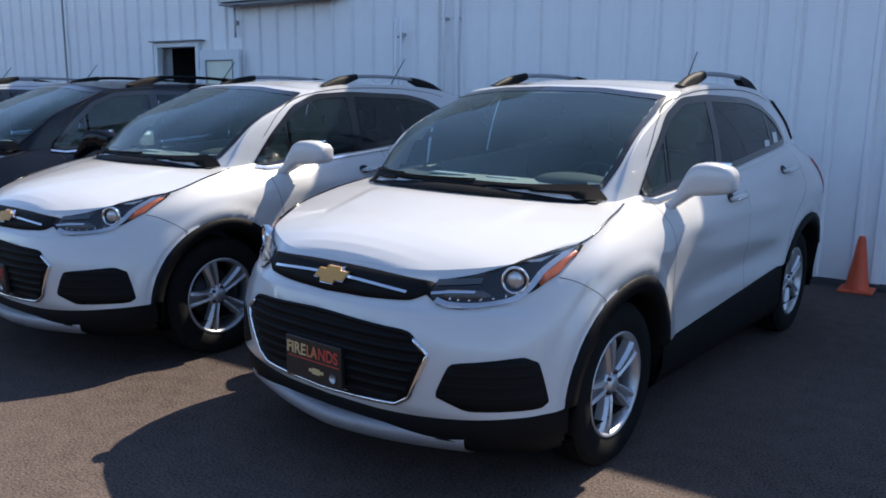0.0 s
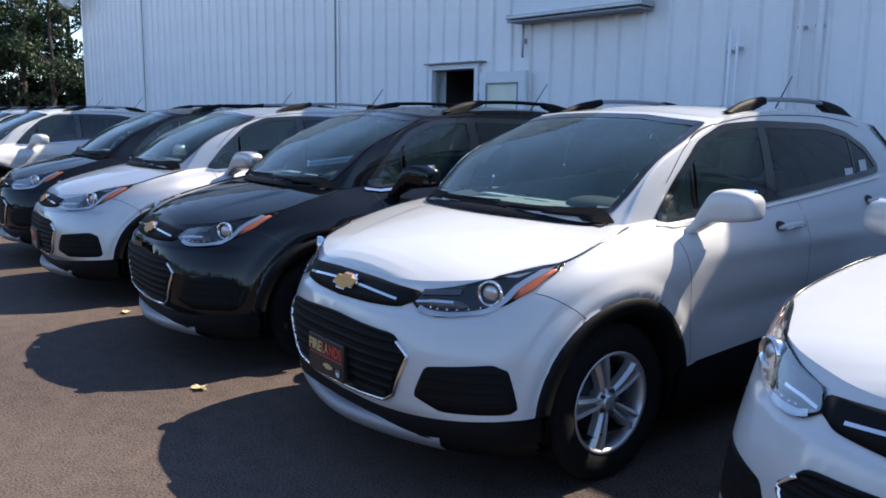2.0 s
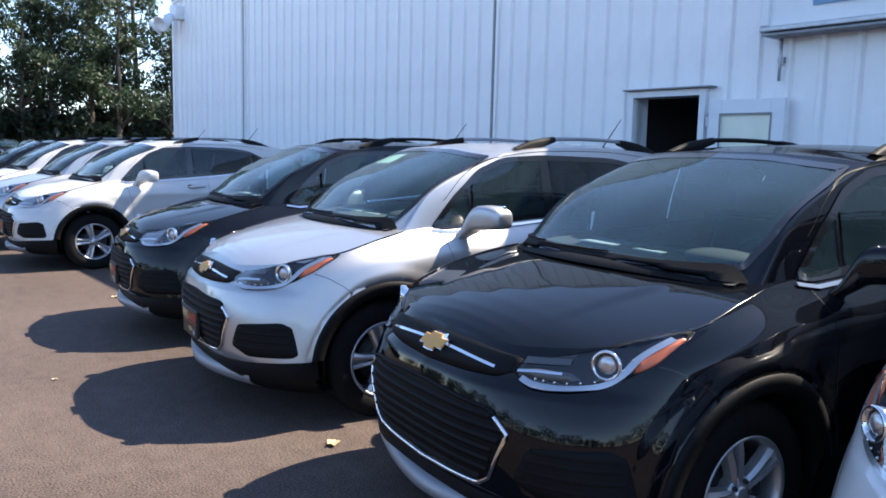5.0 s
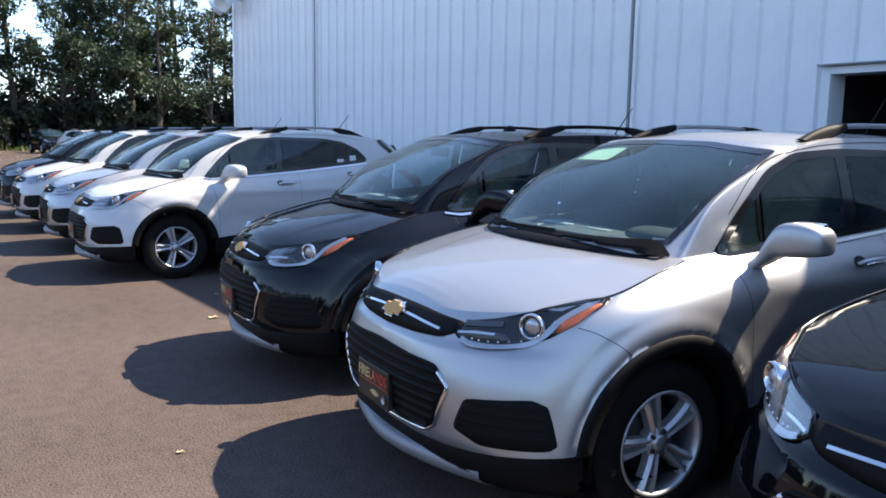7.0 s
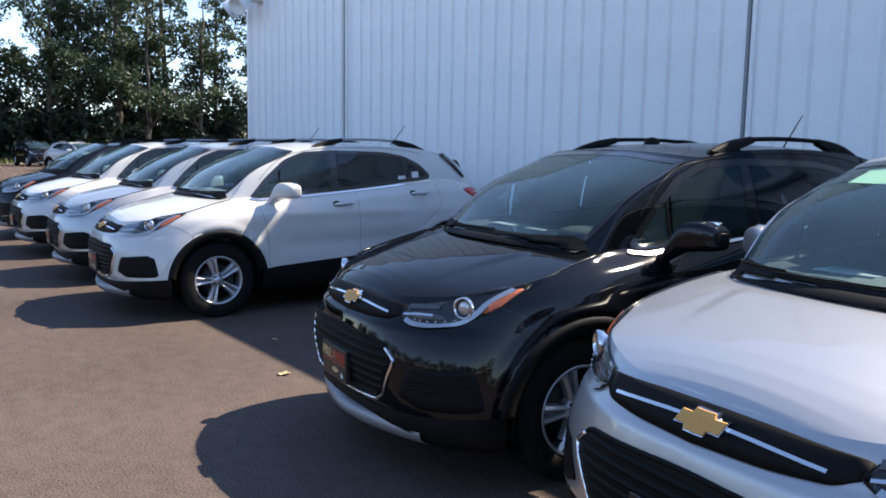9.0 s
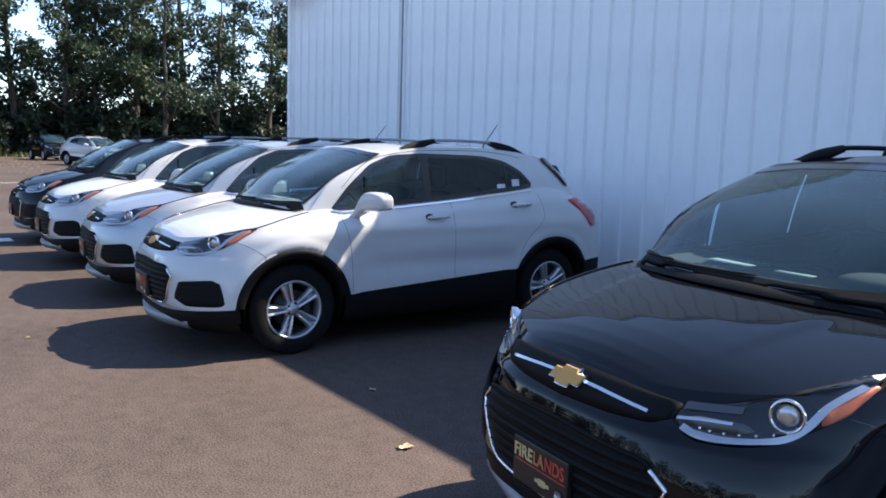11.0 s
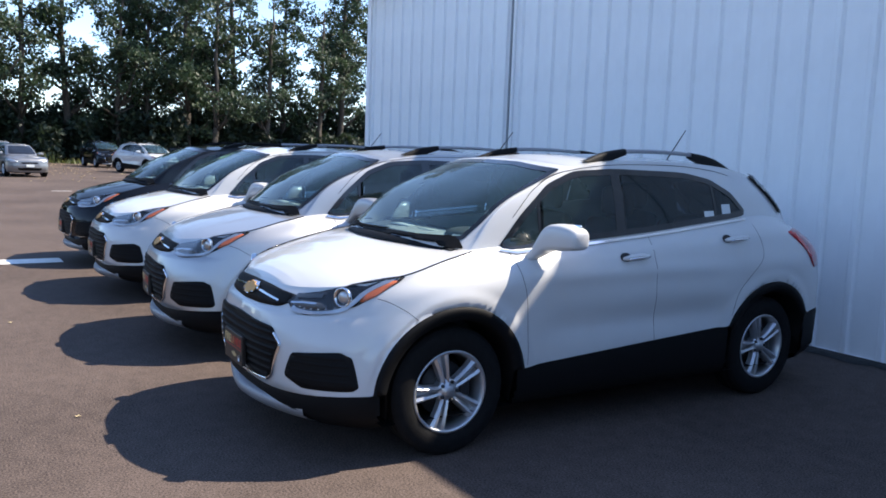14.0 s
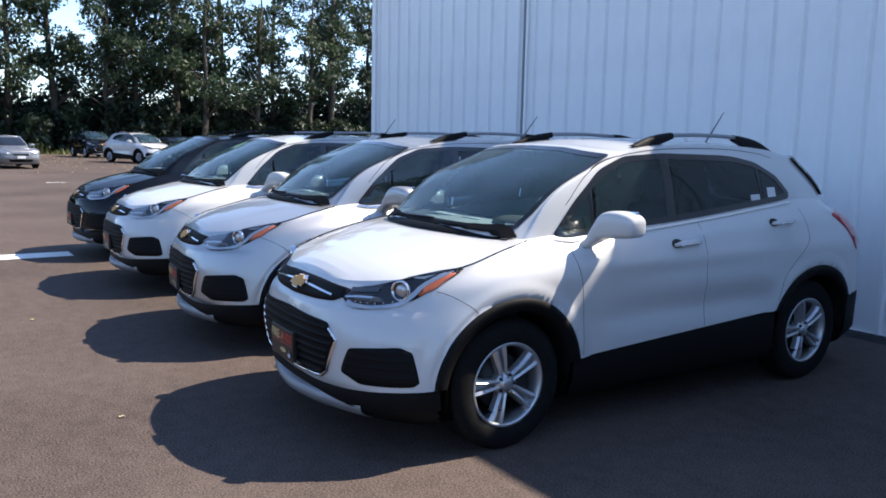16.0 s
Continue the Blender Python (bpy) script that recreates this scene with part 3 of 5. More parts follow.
def body_sheets():
    """The half body's painted side, hood, cabin and roof as dense arrays."""
    k = np.linspace(0, 1, 301)
    w = spline(WAIST_LINE, 16)
    run = np.concatenate([[0], np.cumsum(np.hypot(*np.diff(w, axis=0).T))])
    at = np.interp(k * run[-1], run, np.arange(len(w)))

    def sample(ctrl):
        d = spline(ctrl, 16)
        return np.stack([np.interp(at, np.arange(len(d)), d[:, i]) for i in range(d.shape[1])], -1)

    low = sample([(*p, z) for p, z in zip(SILL_LINE, SILL_Z)])
    top = sample([(*p, z) for p, z in zip(TOP_LINE, TOP_Z)])
    waist, shoulder = sample(WAIST_LINE), sample(SHOULDER_LINE)
    dz = top[:, 2:] - low[:, 2:]
    rows = [low, np.hstack([waist, low[:, 2:] + 0.45 * dz]), np.hstack([shoulder, low[:, 2:] + 0.80 * dz]), top]
    tub = spline(rows, 14)
    # a ledge under the lamps, hollowed doors and a rear haunch
    ramp = lambda q: np.clip(q, 0, 1) ** 2 * (3 - 2 * np.clip(q, 0, 1))
    u, v, z = tub[..., 0].copy(), tub[..., 1].copy(), tub[..., 2].copy()
    tub[..., 1] -= 0.022 * ramp((0.775 - z) / 0.035) * ramp((-1.72 - v) / 0.2) * ramp((z - 0.34) / 0.05)
    doors = ramp((v + 0.85) / 0.35) * ramp((0.95 - v) / 0.35)
    tub[..., 0] -= (0.020 * np.exp(-((z - 0.64) / 0.09) ** 2) - 0.010 * np.exp(-((z - 0.93) / 0.05) ** 2)) * doors * (u > 0.5)
    tub[..., 0] += 0.022 * np.exp(-((z - 0.93) / 0.09) ** 2 - ((v - 1.35) / 0.40) ** 2) * (u > 0.5)
    tub[..., 0] += 0.014 * np.exp(-((z - 0.88) / 0.08) ** 2 - ((v + 1.25) / 0.35) ** 2) * (u > 0.5)
    for c in (-WHEELBASE / 2, WHEELBASE / 2):
        away = np.hypot(v - c, z - 0.345)
        tub[..., 0] += 0.012 * ramp((ARCH_R + 0.10 - away) / 0.07) * (u > 0.55)
    n = int(np.argmin(np.abs(at - 6 * 16)))
    edge = top[: n + 1]
    hood = []
    for b in np.linspace(0, 1, 34):
        zc = np.interp(edge[:, 1], HOOD_V, HOOD_Z)
        crease = 0.40 + 0.16 * (edge[:, 1] + 2.0)
        bulge = 0.006 * ramp((crease - (1 - b) * edge[:, 0]) / 0.06) * ramp((edge[:, 1] + 1.98) / 0.6) * ramp((-1.27 - edge[:, 1]) / 0.15)
        hood.append(np.stack([edge[:, 0] * (1 - b), edge[:, 1], edge[:, 2] + (zc - edge[:, 2]) * (1 - (1 - b) ** 2) + bulge * min(1, 4 * b)], -1))
    cab = [spline(c, 14) for c in (CABIN_FOOT, CABIN_MID, CABIN_HEAD)]
    cabin = spline(cab, 11)
    head = cab[2]
    roof = []
    for b in np.linspace(0, 1, 14):
        zc = np.interp(head[:, 1], ROOF_V, ROOF_Z)
        roof.append(np.stack([head[:, 0] * (1 - b), head[:, 1], head[:, 2] + (zc - head[:, 2]) * (1 - (1 - b) ** 2)], -1))
    return tub, np.array(hood), cabin, np.array(roof), low


def both(P):
    """The sheet and its mirror image, joined along the middle."""
    bm = merged(grid_bm(P), mirrored(grid_bm(P)))
    bmesh.ops.remove_doubles(bm, verts=bm.verts, dist=0.0008)
    return bm


def cut(bm, test):
    bmesh.ops.delete(bm, geom=[f for f in bm.faces if test(f.calc_center_median())], context="FACES")


def arch_snap(bm):
    """Draws the wheel openings' rims round, then opens them."""
    for c in (-WHEELBASE / 2, WHEELBASE / 2):
        for v in bm.verts:
            if abs(v.co.x) > 0.7:
                d = Vector((v.co.y - c, v.co.z - 0.345))
                if 0.001 < abs(d.length - ARCH_R) < 0.017:
                    d = d.normalized() * ARCH_R
                    v.co.y, v.co.z = c + d.x, 0.345 + d.y
        cut(bm, lambda p: abs(p.x) > 0.6 and math.hypot(p.y - c, p.z - 0.345) < ARCH_R - 0.002)


def wheel(parent, x, y, s):
    """A five-spoke alloy wheel; s is the side its face looks to."""
    hub = new("wheel")
    hub.parent = parent
    hub.matrix_basis = pose(x, y, TYRE_R, 0, 0, 0 if s > 0 else 180)
    w = 0.205 / 2
    prof = [(RIM_R - 0.008, -w * 0.8), (RIM_R + 0.02, -w * 0.98), (0.30, -w), (0.325, -w * 0.93), (0.342, -w * 0.72)]
    for g in (-0.5, 0, 0.5):
        prof += [(TYRE_R, w * g - 0.018), (TYRE_R - 0.009, w * g - 0.012), (TYRE_R - 0.009, w * g + 0.012), (TYRE_R, w * g + 0.018)]
    prof += [(0.342, w * 0.72), (0.325, w * 0.93), (0.315, w * 0.955), (0.30, w), (0.27, w * 1.02), (RIM_R + 0.02, w * 0.98), (RIM_R - 0.008, w * 0.8)]
    part("tyre", lathe(bmesh.new(), prof, 56), RUBBER, hub)
    bm = bmesh.new()
    lathe(bm, [(RIM_R + 0.004, 0.088), (RIM_R + 0.006, 0.094), (RIM_R - 0.002, 0.097), (RIM_R - 0.012, 0.088), (RIM_R - 0.016, 0.05), (RIM_R - 0.03, -0.08), (RIM_R + 0.0, -0.085)], 56)
    rim = part("rim", bm, ALLOY, hub, "silver alloy rim")
    for i in range(5):
        a = i * math.tau / 5 + 0.61
        bm = bmesh.new()
        rad = np.linspace(0.045, RIM_R - 0.012, 7)
        half = (0.025, 0.028, 0.031, 0.035, 0.039, 0.044, 0.051)
        face = (0.074, 0.080, 0.084, 0.087, 0.089, 0.090, 0.088)
        rows = []
        for r, h, f in zip(rad, half, face):
            g = 0.004 + 0.075 * (r - 0.045)
            top = (h + g) / 2
            cross = [(-h - 0.004, f - 0.045), (-h, f - 0.012), (-top, f + 0.003), (-g, f - 0.004), (-g * 0.7, f - 0.034), (g * 0.7, f - 0.034), (g, f - 0.004), (top, f + 0.003), (h, f - 0.012), (h + 0.004, f - 0.045)]
            rows.append([Vector((fx, r * math.cos(a) - q * math.sin(a), r * math.sin(a) + q * math.cos(a))) for q, fx in cross])
        part("spoke", grid_bm(rows), ALLOY, hub, smooth=False)
    bm = lathe(bmesh.new(), [(0.0, 0.088), (0.026, 0.087), (0.032, 0.082), (0.034, 0.074), (0.062, 0.072), (0.066, 0.06), (0.066, 0.02)], 30)
    part("hub_cap", bm, ALLOY, hub)
    for i in range(5):
        a = i * math.tau / 5 + 0.61 + math.pi / 5
        part("lug_nut", lathe(bmesh.new(), [(0.0, 0.086), (0.009, 0.085), (0.011, 0.06)], 8, (0, 0.05 * math.cos(a), 0.05 * math.sin(a))), DARK, hub)
    part("brake_disc", lathe(bmesh.new(), [(0.0, 0.02), (0.145, 0.02), (0.145, 0.0), (0.0, 0.0)], 32), DARK, hub, "dark steel brake disc")
    bm = bmesh.new()
    box_bm(bm, (0.0, 0.09, -0.05), (0.045, 0.155, 0.06), 0.008)
    part("brake_caliper", bm, DARK, hub)
    return hub


def headlight(car, skin, s):
    flip = (lambda b: b) if s > 0 else mirrored
    poly = rounded(LAMP, 2, 0.18)
    unit = part("headlight", flip(skin.patch(poly, "front", 0.003, 0.03, 0.03)), GLOSS_BLACK, car, "black headlight with clear lens and amber marker")
    part("trim_edge", flip(skin.ribbon(dense(poly, 0.02), "front", 0.005, 0.007)), PLASTIC, unit)
    part("amber_marker", flip(skin.patch(rounded(LAMP_AMBER, 3, 0.25), "front", 0.009, 0.02, 0.008)), AMBER, unit, "amber side marker")
    # projector: bezel, reflector bowl, ball
    c = skin.at(0.680, 0.855, "front", 0.010)
    bm = bmesh.new()
    lathe(bm, [(0.047, -0.010), (0.050, 0.004), (0.049, 0.018), (0.043, 0.018), (0.040, 0.004), (0.037, -0.02)], 28)
    bmesh.ops.rotate(bm, verts=bm.verts, matrix=Euler((0, 0, radians(-62))).to_matrix())
    bmesh.ops.translate(bm, verts=bm.verts, vec=c)
    part("projector_ring", flip(bm), CHROME, unit, "chrome projector ring")
    bm = bmesh.new()
    bmesh.ops.create_uvsphere(bm, u_segments=16, v_segments=10, radius=0.033)
    bmesh.ops.scale(bm, verts=bm.verts, vec=(1, 0.5, 1))
    bmesh.ops.rotate(bm, verts=bm.verts, matrix=Euler((0, 0, radians(28))).to_matrix())
    bmesh.ops.translate(bm, verts=bm.verts, vec=c)
    part("projector_lens", flip(bm), LAMPSILVER, unit)
    # light strip along the lower edge, turning up beside the amber
    strip = spline([(0.47, 0.79), (0.52, 0.776), (0.60, 0.778), (0.68, 0.797), (0.714, 0.832), (0.732, 0.888), (0.767, 0.947)], 5)
    part("light_strip", flip(skin.ribbon([tuple(p) for p in strip], "front", 0.019, 0.010, closed=False, inward=False)), LAMPSILVER, unit, "silver daytime light strip")
    for t in np.linspace(4, len(strip) - 8, 10):
        p = strip[int(t)]
        q = skin.at(p[0] + 0.004, p[1] + 0.008, "front", 0.012)
        bm = bmesh.new()
        bmesh.ops.create_icosphere(bm, subdivisions=1, radius=0.0055, matrix=Matrix.Translation(q))
        part("diode", flip(bm), CHROME, unit)
    refl = ((0.445, 0.803), (0.50, 0.784), (0.60, 0.787), (0.635, 0.80), (0.60, 0.818), (0.50, 0.816))
    part("reflector", flip(skin.patch(rounded(refl, 2, 0.15), "front", 0.006, 0.03, 0.004)), LAMPGREY, unit, "grey reflector")
    bar = [(0.45, 0.826), (0.52, 0.832), (0.59, 0.84)]
    part("turn_signal", flip(skin.ribbon(dense(bar, 0.02, False), "front", 0.020, 0.008, closed=False)), LAMPGREY, unit)
    bar = [(0.445, 0.805), (0.50, 0.812), (0.58, 0.816)]
    part("inner_blade", flip(skin.ribbon(dense(bar, 0.02, False), "front", 0.008, 0.010, closed=False)), CHROME, unit)
    lens = part("lens", flip(skin.patch(poly, "front", 0.016, 0.04, 0.0)), LENS, unit, "clear lens")
    lens.visible_shadow = False
    return unit


def mirror_unit(car, paint, s):
    bm = bmesh.new()
    rows = []
    for t, half, zl, zh, vf in ((0.765, 0.03, 0.99, 1.04, -0.80), (0.81, 0.036, 1.02, 1.075, -0.785), (0.842, 0.05, 1.05, 1.155, -0.765), (0.872, 0.068, 1.075, 1.218, -0.745), (0.93, 0.072, 1.082, 1.232, -0.715), (0.995, 0.068, 1.09, 1.218, -0.68), (1.022, 0.056, 1.10, 1.196, -0.655), (1.03, 0.04, 1.115, 1.178, -0.64)):
        zm, hz = (zl + zh) / 2, (zh - zl) / 2
        rows.append([(t, vf + half * (1 + 0.0) + half * math.copysign(abs(math.cos(a)) ** 0.52, math.cos(a)), zm + hz * math.copysign(abs(math.sin(a)) ** 0.52, math.sin(a))) for a in np.linspace(0, math.tau, 21)])
    bm = grid_bm(spline(np.array(rows), 3))
    bmesh.ops.remove_doubles(bm, verts=bm.verts, dist=0.0005)
    bmesh.ops.holes_fill(bm, edges=[e for e in bm.edges if e.is_boundary], sides=0)
    m = part("wing_mirror", bm if s > 0 else mirrored(bm), paint, car)
    bm = box_bm(bmesh.new(), (0.735, -0.82, 0.995), (0.79, -0.70, 1.045), 0.012)
    part("mirror_foot", bm if s > 0 else mirrored(bm), PLASTIC, m, "black mirror foot")
    bm = box_bm(bmesh.new(), (0.88, -0.60, 1.105), (1.0, -0.575, 1.23), 0.004)
    part("mirror_glass", bm if s > 0 else mirrored(bm), CHROME, m)


def seat(parent, x, y):
    bm = bmesh.new()
    box_bm(bm, (x - 0.25, y - 0.28, 0.50), (x + 0.25, y + 0.25, 0.68), 0.05)
    part("seat", bm, CABIN, parent)
    bm = bmesh.new()
    box_bm(bm, (x - 0.24, y + 0.14, 0.66), (x + 0.24, y + 0.28, 1.22), 0.05)
    bmesh.ops.rotate(bm, verts=bm.verts, cent=(x, y + 0.2, 0.66), matrix=Euler((radians(-14), 0, 0)).to_matrix())
    part("seat_back", bm, CABIN, parent)
    bm = bmesh.new()
    box_bm(bm, (x - 0.13, y + 0.30, 1.22), (x + 0.13, y + 0.39, 1.42), 0.04)
    part("headrest", bm, CABIN, parent)


def crossover(colour, label):
    paint = PAINT[colour]
    car = thing("car", label, "car", "row of parked crossovers")
    tub, hood, cabin, roof, low = body_sheets()
    tub_bm, hood_bm, cabin_bm, roof_bm = both(tub), both(hood), both(cabin), both(roof)
    skin = Skin((tub_bm, hood_bm, cabin_bm, roof_bm))
    SKINS.append(skin)
    arch_snap(tub_bm)
    glass = rounded(SIDE_GLASS, 3, 0.2)
    screen = rounded(SCREEN, 3, 0.1)
    rear = rounded(((-0.5, 1.16), (0.5, 1.16), (0.42, 1.44), (-0.42, 1.44)), 3, 0.15)
    glass_in, screen_in = inset(glass, 0.02), inset(screen, 0.022)
    cut(cabin_bm, lambda p: (abs(p.x) > 0.5 and p.y < 1.2 and inside(glass_in, p.y, p.z) and p.y > -0.92) or (p.y < -0.36 and abs(p.x) < 0.69 and inside(screen_in, p.x, p.z)) or (p.y > 1.5 and inside(rear, p.x, p.z)))
    # painted panels, split along their joints
    def panel(name, test, lab=""):
        bm = tub_bm.copy()
        cut(bm, lambda p: not test(p))
        return part(name, bm, paint, car, lab)
    edge = lambda p: -1.55 - 1.3 * (min(p.z, 0.85) - 0.765)
    panel("front_bumper", lambda p: p.y < edge(p))
    for s in (1, -1):
        panel("front_wing", lambda p: p.x * s > 0 and edge(p) <= p.y < -0.80 - 0.16 * max(0, p.z - 0.8))
        panel("front_door", lambda p: p.x * s > 0 and -0.80 - 0.16 * max(0, p.z - 0.8) <= p.y < 0.17)
        panel("rear_door", lambda p: p.x * s > 0 and 0.17 <= p.y < 0.86 + 0.75 * max(0, p.z - 0.62))
        panel("rear_quarter", lambda p: p.x * s > 0 and 0.86 + 0.75 * max(0, p.z - 0.62) <= p.y < 1.72)
    panel("tailgate", lambda p: p.y >= 1.72)
    tub_bm.free()
    part("hood", hood_bm, paint, car)
    part("cabin_frame", cabin_bm, paint, car)
    part("roof", roof_bm, paint, car)
    # black lower cladding, with the same openings
    deep = low.copy()
    nose = np.clip((-1.2 - low[:, 1]) / 0.8, 0, 1)
    lift = low + np.array((0.0, 0.0, 0.004))
    lip = low.copy(); lip[:, :2] *= 1.003; lip[:, 2] -= 0.012
    mid = low.copy(); mid[:, :2] = mid[:, :2] * 0.998; mid[:, 2] = 0.30 - 0.03 * nose
    deep[:, :2] = low[:, :2] * 0.955; deep[:, 2] = 0.215 - 0.015 * nose
    under = deep.copy(); under[:, 0] *= 0.05; under[:, 2] += 0.02
    clad = both(np.array([lift, lip, mid, (mid + deep) / 2 * np.array((1.004, 1.004, 1)), deep, under]))
    for c in (-WHEELBASE / 2, WHEELBASE / 2):
        cut(clad, lambda p: abs(p.x) > 0.55 and math.hypot(p.y - c, p.z - 0.345) < 0.425)
    part("lower_cladding", clad, PLASTIC, car, "black plastic lower cladding")
    # arch liners and cladding rings
    for c in (-WHEELBASE / 2, WHEELBASE / 2):
        for s in (1, -1):
            ang = np.linspace(radians(-14), radians(194), 44)
            rows = []
            for a in ang:
                o = [skin.at(c + r * math.cos(a), 0.345 + r * math.sin(a), "left", off) for r, off in ((ARCH_R + 0.004, -0.002), (ARCH_R + 0.003, 0.008), (0.44, 0.012), (0.40, 0.006))]
                o.append(Vector((o[3].x - 0.03, c + 0.392 * math.cos(a), 0.345 + 0.392 * math.sin(a))))
                o.append(Vector((0.56, c + 0.392 * math.cos(a), 0.345 + 0.392 * math.sin(a))))
                rows.append([Vector((q.x, q.y, q.z)) for q in o])
            bm = grid_bm(rows)
            part("wheel_arch", bm if s > 0 else mirrored(bm), PLASTIC, car, "black plastic wheel arch")
    part("underbody", merged(box_bm(bmesh.new(), (-0.55, -1.85, 0.22), (0.55, 1.95, 0.45), 0.03), box_bm(bmesh.new(), (-0.80, -0.78, 0.24), (0.80, 0.80, 0.40), 0.03)), DARK, car)
    # front face
    part("skid_plate", merged(grid_bm([[(u, -2.13 + 0.30 * abs(u) ** 1.6 + dv, z + 0.05 * abs(u) ** 2) for u in np.linspace(-0.6, 0.6, 30)] for dv, z in ((0.05, 0.292), (0.004, 0.286), (-0.012, 0.262), (-0.004, 0.232), (0.03, 0.204), (0.09, 0.188), (0.2, 0.182))])), SATIN, car, "satin silver skid plate")
    g = part("upper_grille", skin.patch(rounded(UPPER_GRILLE, 2, 0.15), "front", 0.004, 0.04, 0.02, 0.0), PLASTIC, car, "black upper grille with chrome bar")
    bar = [(u, 0.818 - 0.02 * (u / 0.4) ** 2) for u in np.linspace(-0.36, 0.36, 28)]
    part("chrome_bar", skin.ribbon(bar, "front", 0.0085, 0.010, closed=False), CHROME, g, "chrome bar")
    hexa = rounded(LOWER_GRILLE, 3, 0.12)
    g = part("lower_grille", skin.patch(hexa, "front", 0.003, 0.05, 0.02), PLASTIC, car, "black slatted lower grille with chrome surround")
    zs = np.arange(0.405, 0.65, 0.038)
    for z in zs:
        us = [u for u in np.linspace(-0.5, 0.5, 81) if inside(hexa, u, z + 0.006)]
        u0, u1 = min(us) + 0.012, max(us) - 0.012
        line = [(u, z) for u in np.linspace(u0, u1, 22)]
        a, b, c2 = (skin.line(line, "front", 0.004), skin.line([(u, q + 0.015) for u, q in line], "front", 0.012), skin.line([(u, q + 0.026) for u, q in line], "front", 0.006))
        part("slat", grid_bm([a, b, c2]), PLASTIC, g, smooth=False)
    # chrome round the sides and the foot, none along the top edge
    loop = dense(hexa, 0.02)
    shown = [p.y < 0.655 or abs(p.x) > 0.425 for p in loop]
    first = next(i for i in range(len(loop)) if shown[i] and not shown[i - 1])
    run = [loop[(first + i) % len(loop)] for i in range(len(loop)) if shown[(first + i) % len(loop)]]
    rest = [loop[(first + len(run) + i - 1) % len(loop)] for i in range(len(loop) - len(run) + 2)]
    part("grille_edge", tube(bmesh.new(), skin.line(rest, "front", 0.003), 0.0085, 6), PLASTIC, g)
    part("chrome_surround", tube(bmesh.new(), skin.line(run, "front", 0.004), 0.0085, 6), CHROME, g, "chrome surround")
    for s in (1, -1):
        fp = skin.patch(rounded(FOG, 3, 0.14), "front", 0.003, 0.04, 0.02)
        f = part("fog_panel", fp if s > 0 else mirrored(fp), PLASTIC, car, "black fog lamp panel")
        for z in (0.445, 0.485, 0.525, 0.56):
            us = [u for u in np.linspace(0.5, 0.85, 71) if inside(FOG, u, z)]
            ln = [(u, z) for u in np.linspace(min(us) + 0.012, max(us) - 0.012, 10)]
            bm = grid_bm([skin.line(ln, "front", 0.003), skin.line([(u, q + 0.006) for u, q in ln], "front", 0.0055), skin.line([(u, q + 0.016) for u, q in ln], "front", 0.003)])
            part("slat", bm if s > 0 else mirrored(bm), PLASTIC, f)
        headlight(car, skin, s)
        mirror_unit(car, paint, s)
    # emblem: a slanted cross
    bow = ((-0.098, -0.017), (-0.052, -0.017), (-0.044, -0.031), (0.036, -0.031), (0.044, -0.017), (0.090, -0.017), (0.103, 0.017), (0.055, 0.017), (0.047, 0.031), (-0.033, 0.031), (-0.041, 0.017), (-0.085, 0.017))
    bm = skin.patch([(u * 0.84, 0.806 + z * 0.95) for u, z in bow], "front", 0.020, 0.04, 0.02)
    e = part("emblem", bm, CHROME, car, "gold emblem with chrome rim", smooth=False)
    part("emblem_face", skin.patch([(u * 0.795, 0.806 + z * 0.84) for u, z in bow], "front", 0.024, 0.04, 0.006), GOLD, e, "gold face", smooth=False)
    # dealer plate
    py = skin.at(0, 0.49, "front").y - 0.024
    bm = box_bm(bmesh.new(), (-0.165, py - 0.004, 0.405), (0.145, py + 0.02, 0.57), 0.004)
    plate = part("dealer_plate", bm, PLATE_BLACK, car, "black dealer plate with lettering", smooth=False)
    for word, x, wide, m in (("FIRE", -0.155, 0.108, YELLOW_INK), ("LA", -0.041, 0.060, ORANGE_INK), ("NDS", 0.025, 0.106, RED_INK)):
        font = bpy.data.curves.new("lettering", "FONT")
        font.body, font.size, font.extrude, font.offset = word, 0.062, 0.0008, 0.0014
        tmp = bpy.data.objects.new("t", font)
        scene.collection.objects.link(tmp)
        bpy.context.view_layer.update()
        me = bpy.data.meshes.new_from_object(tmp.evaluated_get(bpy.context.evaluated_depsgraph_get()))
        bpy.data.objects.remove(tmp)
        bm = bmesh.new()
        bm.from_mesh(me)
        x0, x1 = min(v.co.x for v in bm.verts), max(v.co.x for v in bm.verts)
        for v in bm.verts:
            v.co = Vector((x + (v.co.x - x0) / (x1 - x0) * wide, py - 0.006 - v.co.z, 0.502 + v.co.y * 1.05))
        part("lettering", bm, m, plate, smooth=False)
    part("plate_line", box_bm(bmesh.new(), (-0.15, py - 0.0055, 0.486), (0.135, py - 0.004, 0.490)), RED_INK, plate, smooth=False)
    part("plate_mark", merged(box_bm(bmesh.new(), (-0.03, py - 0.006, 0.443), (0.05, py - 0.004, 0.455)), box_bm(bmesh.new(), (-0.01, py - 0.0064, 0.437), (0.03, py - 0.0042, 0.461))), YELLOW_INK, plate, smooth=False)
    bm = lathe(bmesh.new(), [(0.0, 0.0), (0.018, 0.0), (0.018, 0.004)], 16)
    bmesh.ops.rotate(bm, verts=bm.verts, matrix=Euler((0, 0, radians(-90))).to_matrix())
    bmesh.ops.translate(bm, verts=bm.verts, vec=(0.105, py - 0.006, 0.443))
    part("plate_badge", bm, LAMPSILVER, plate)
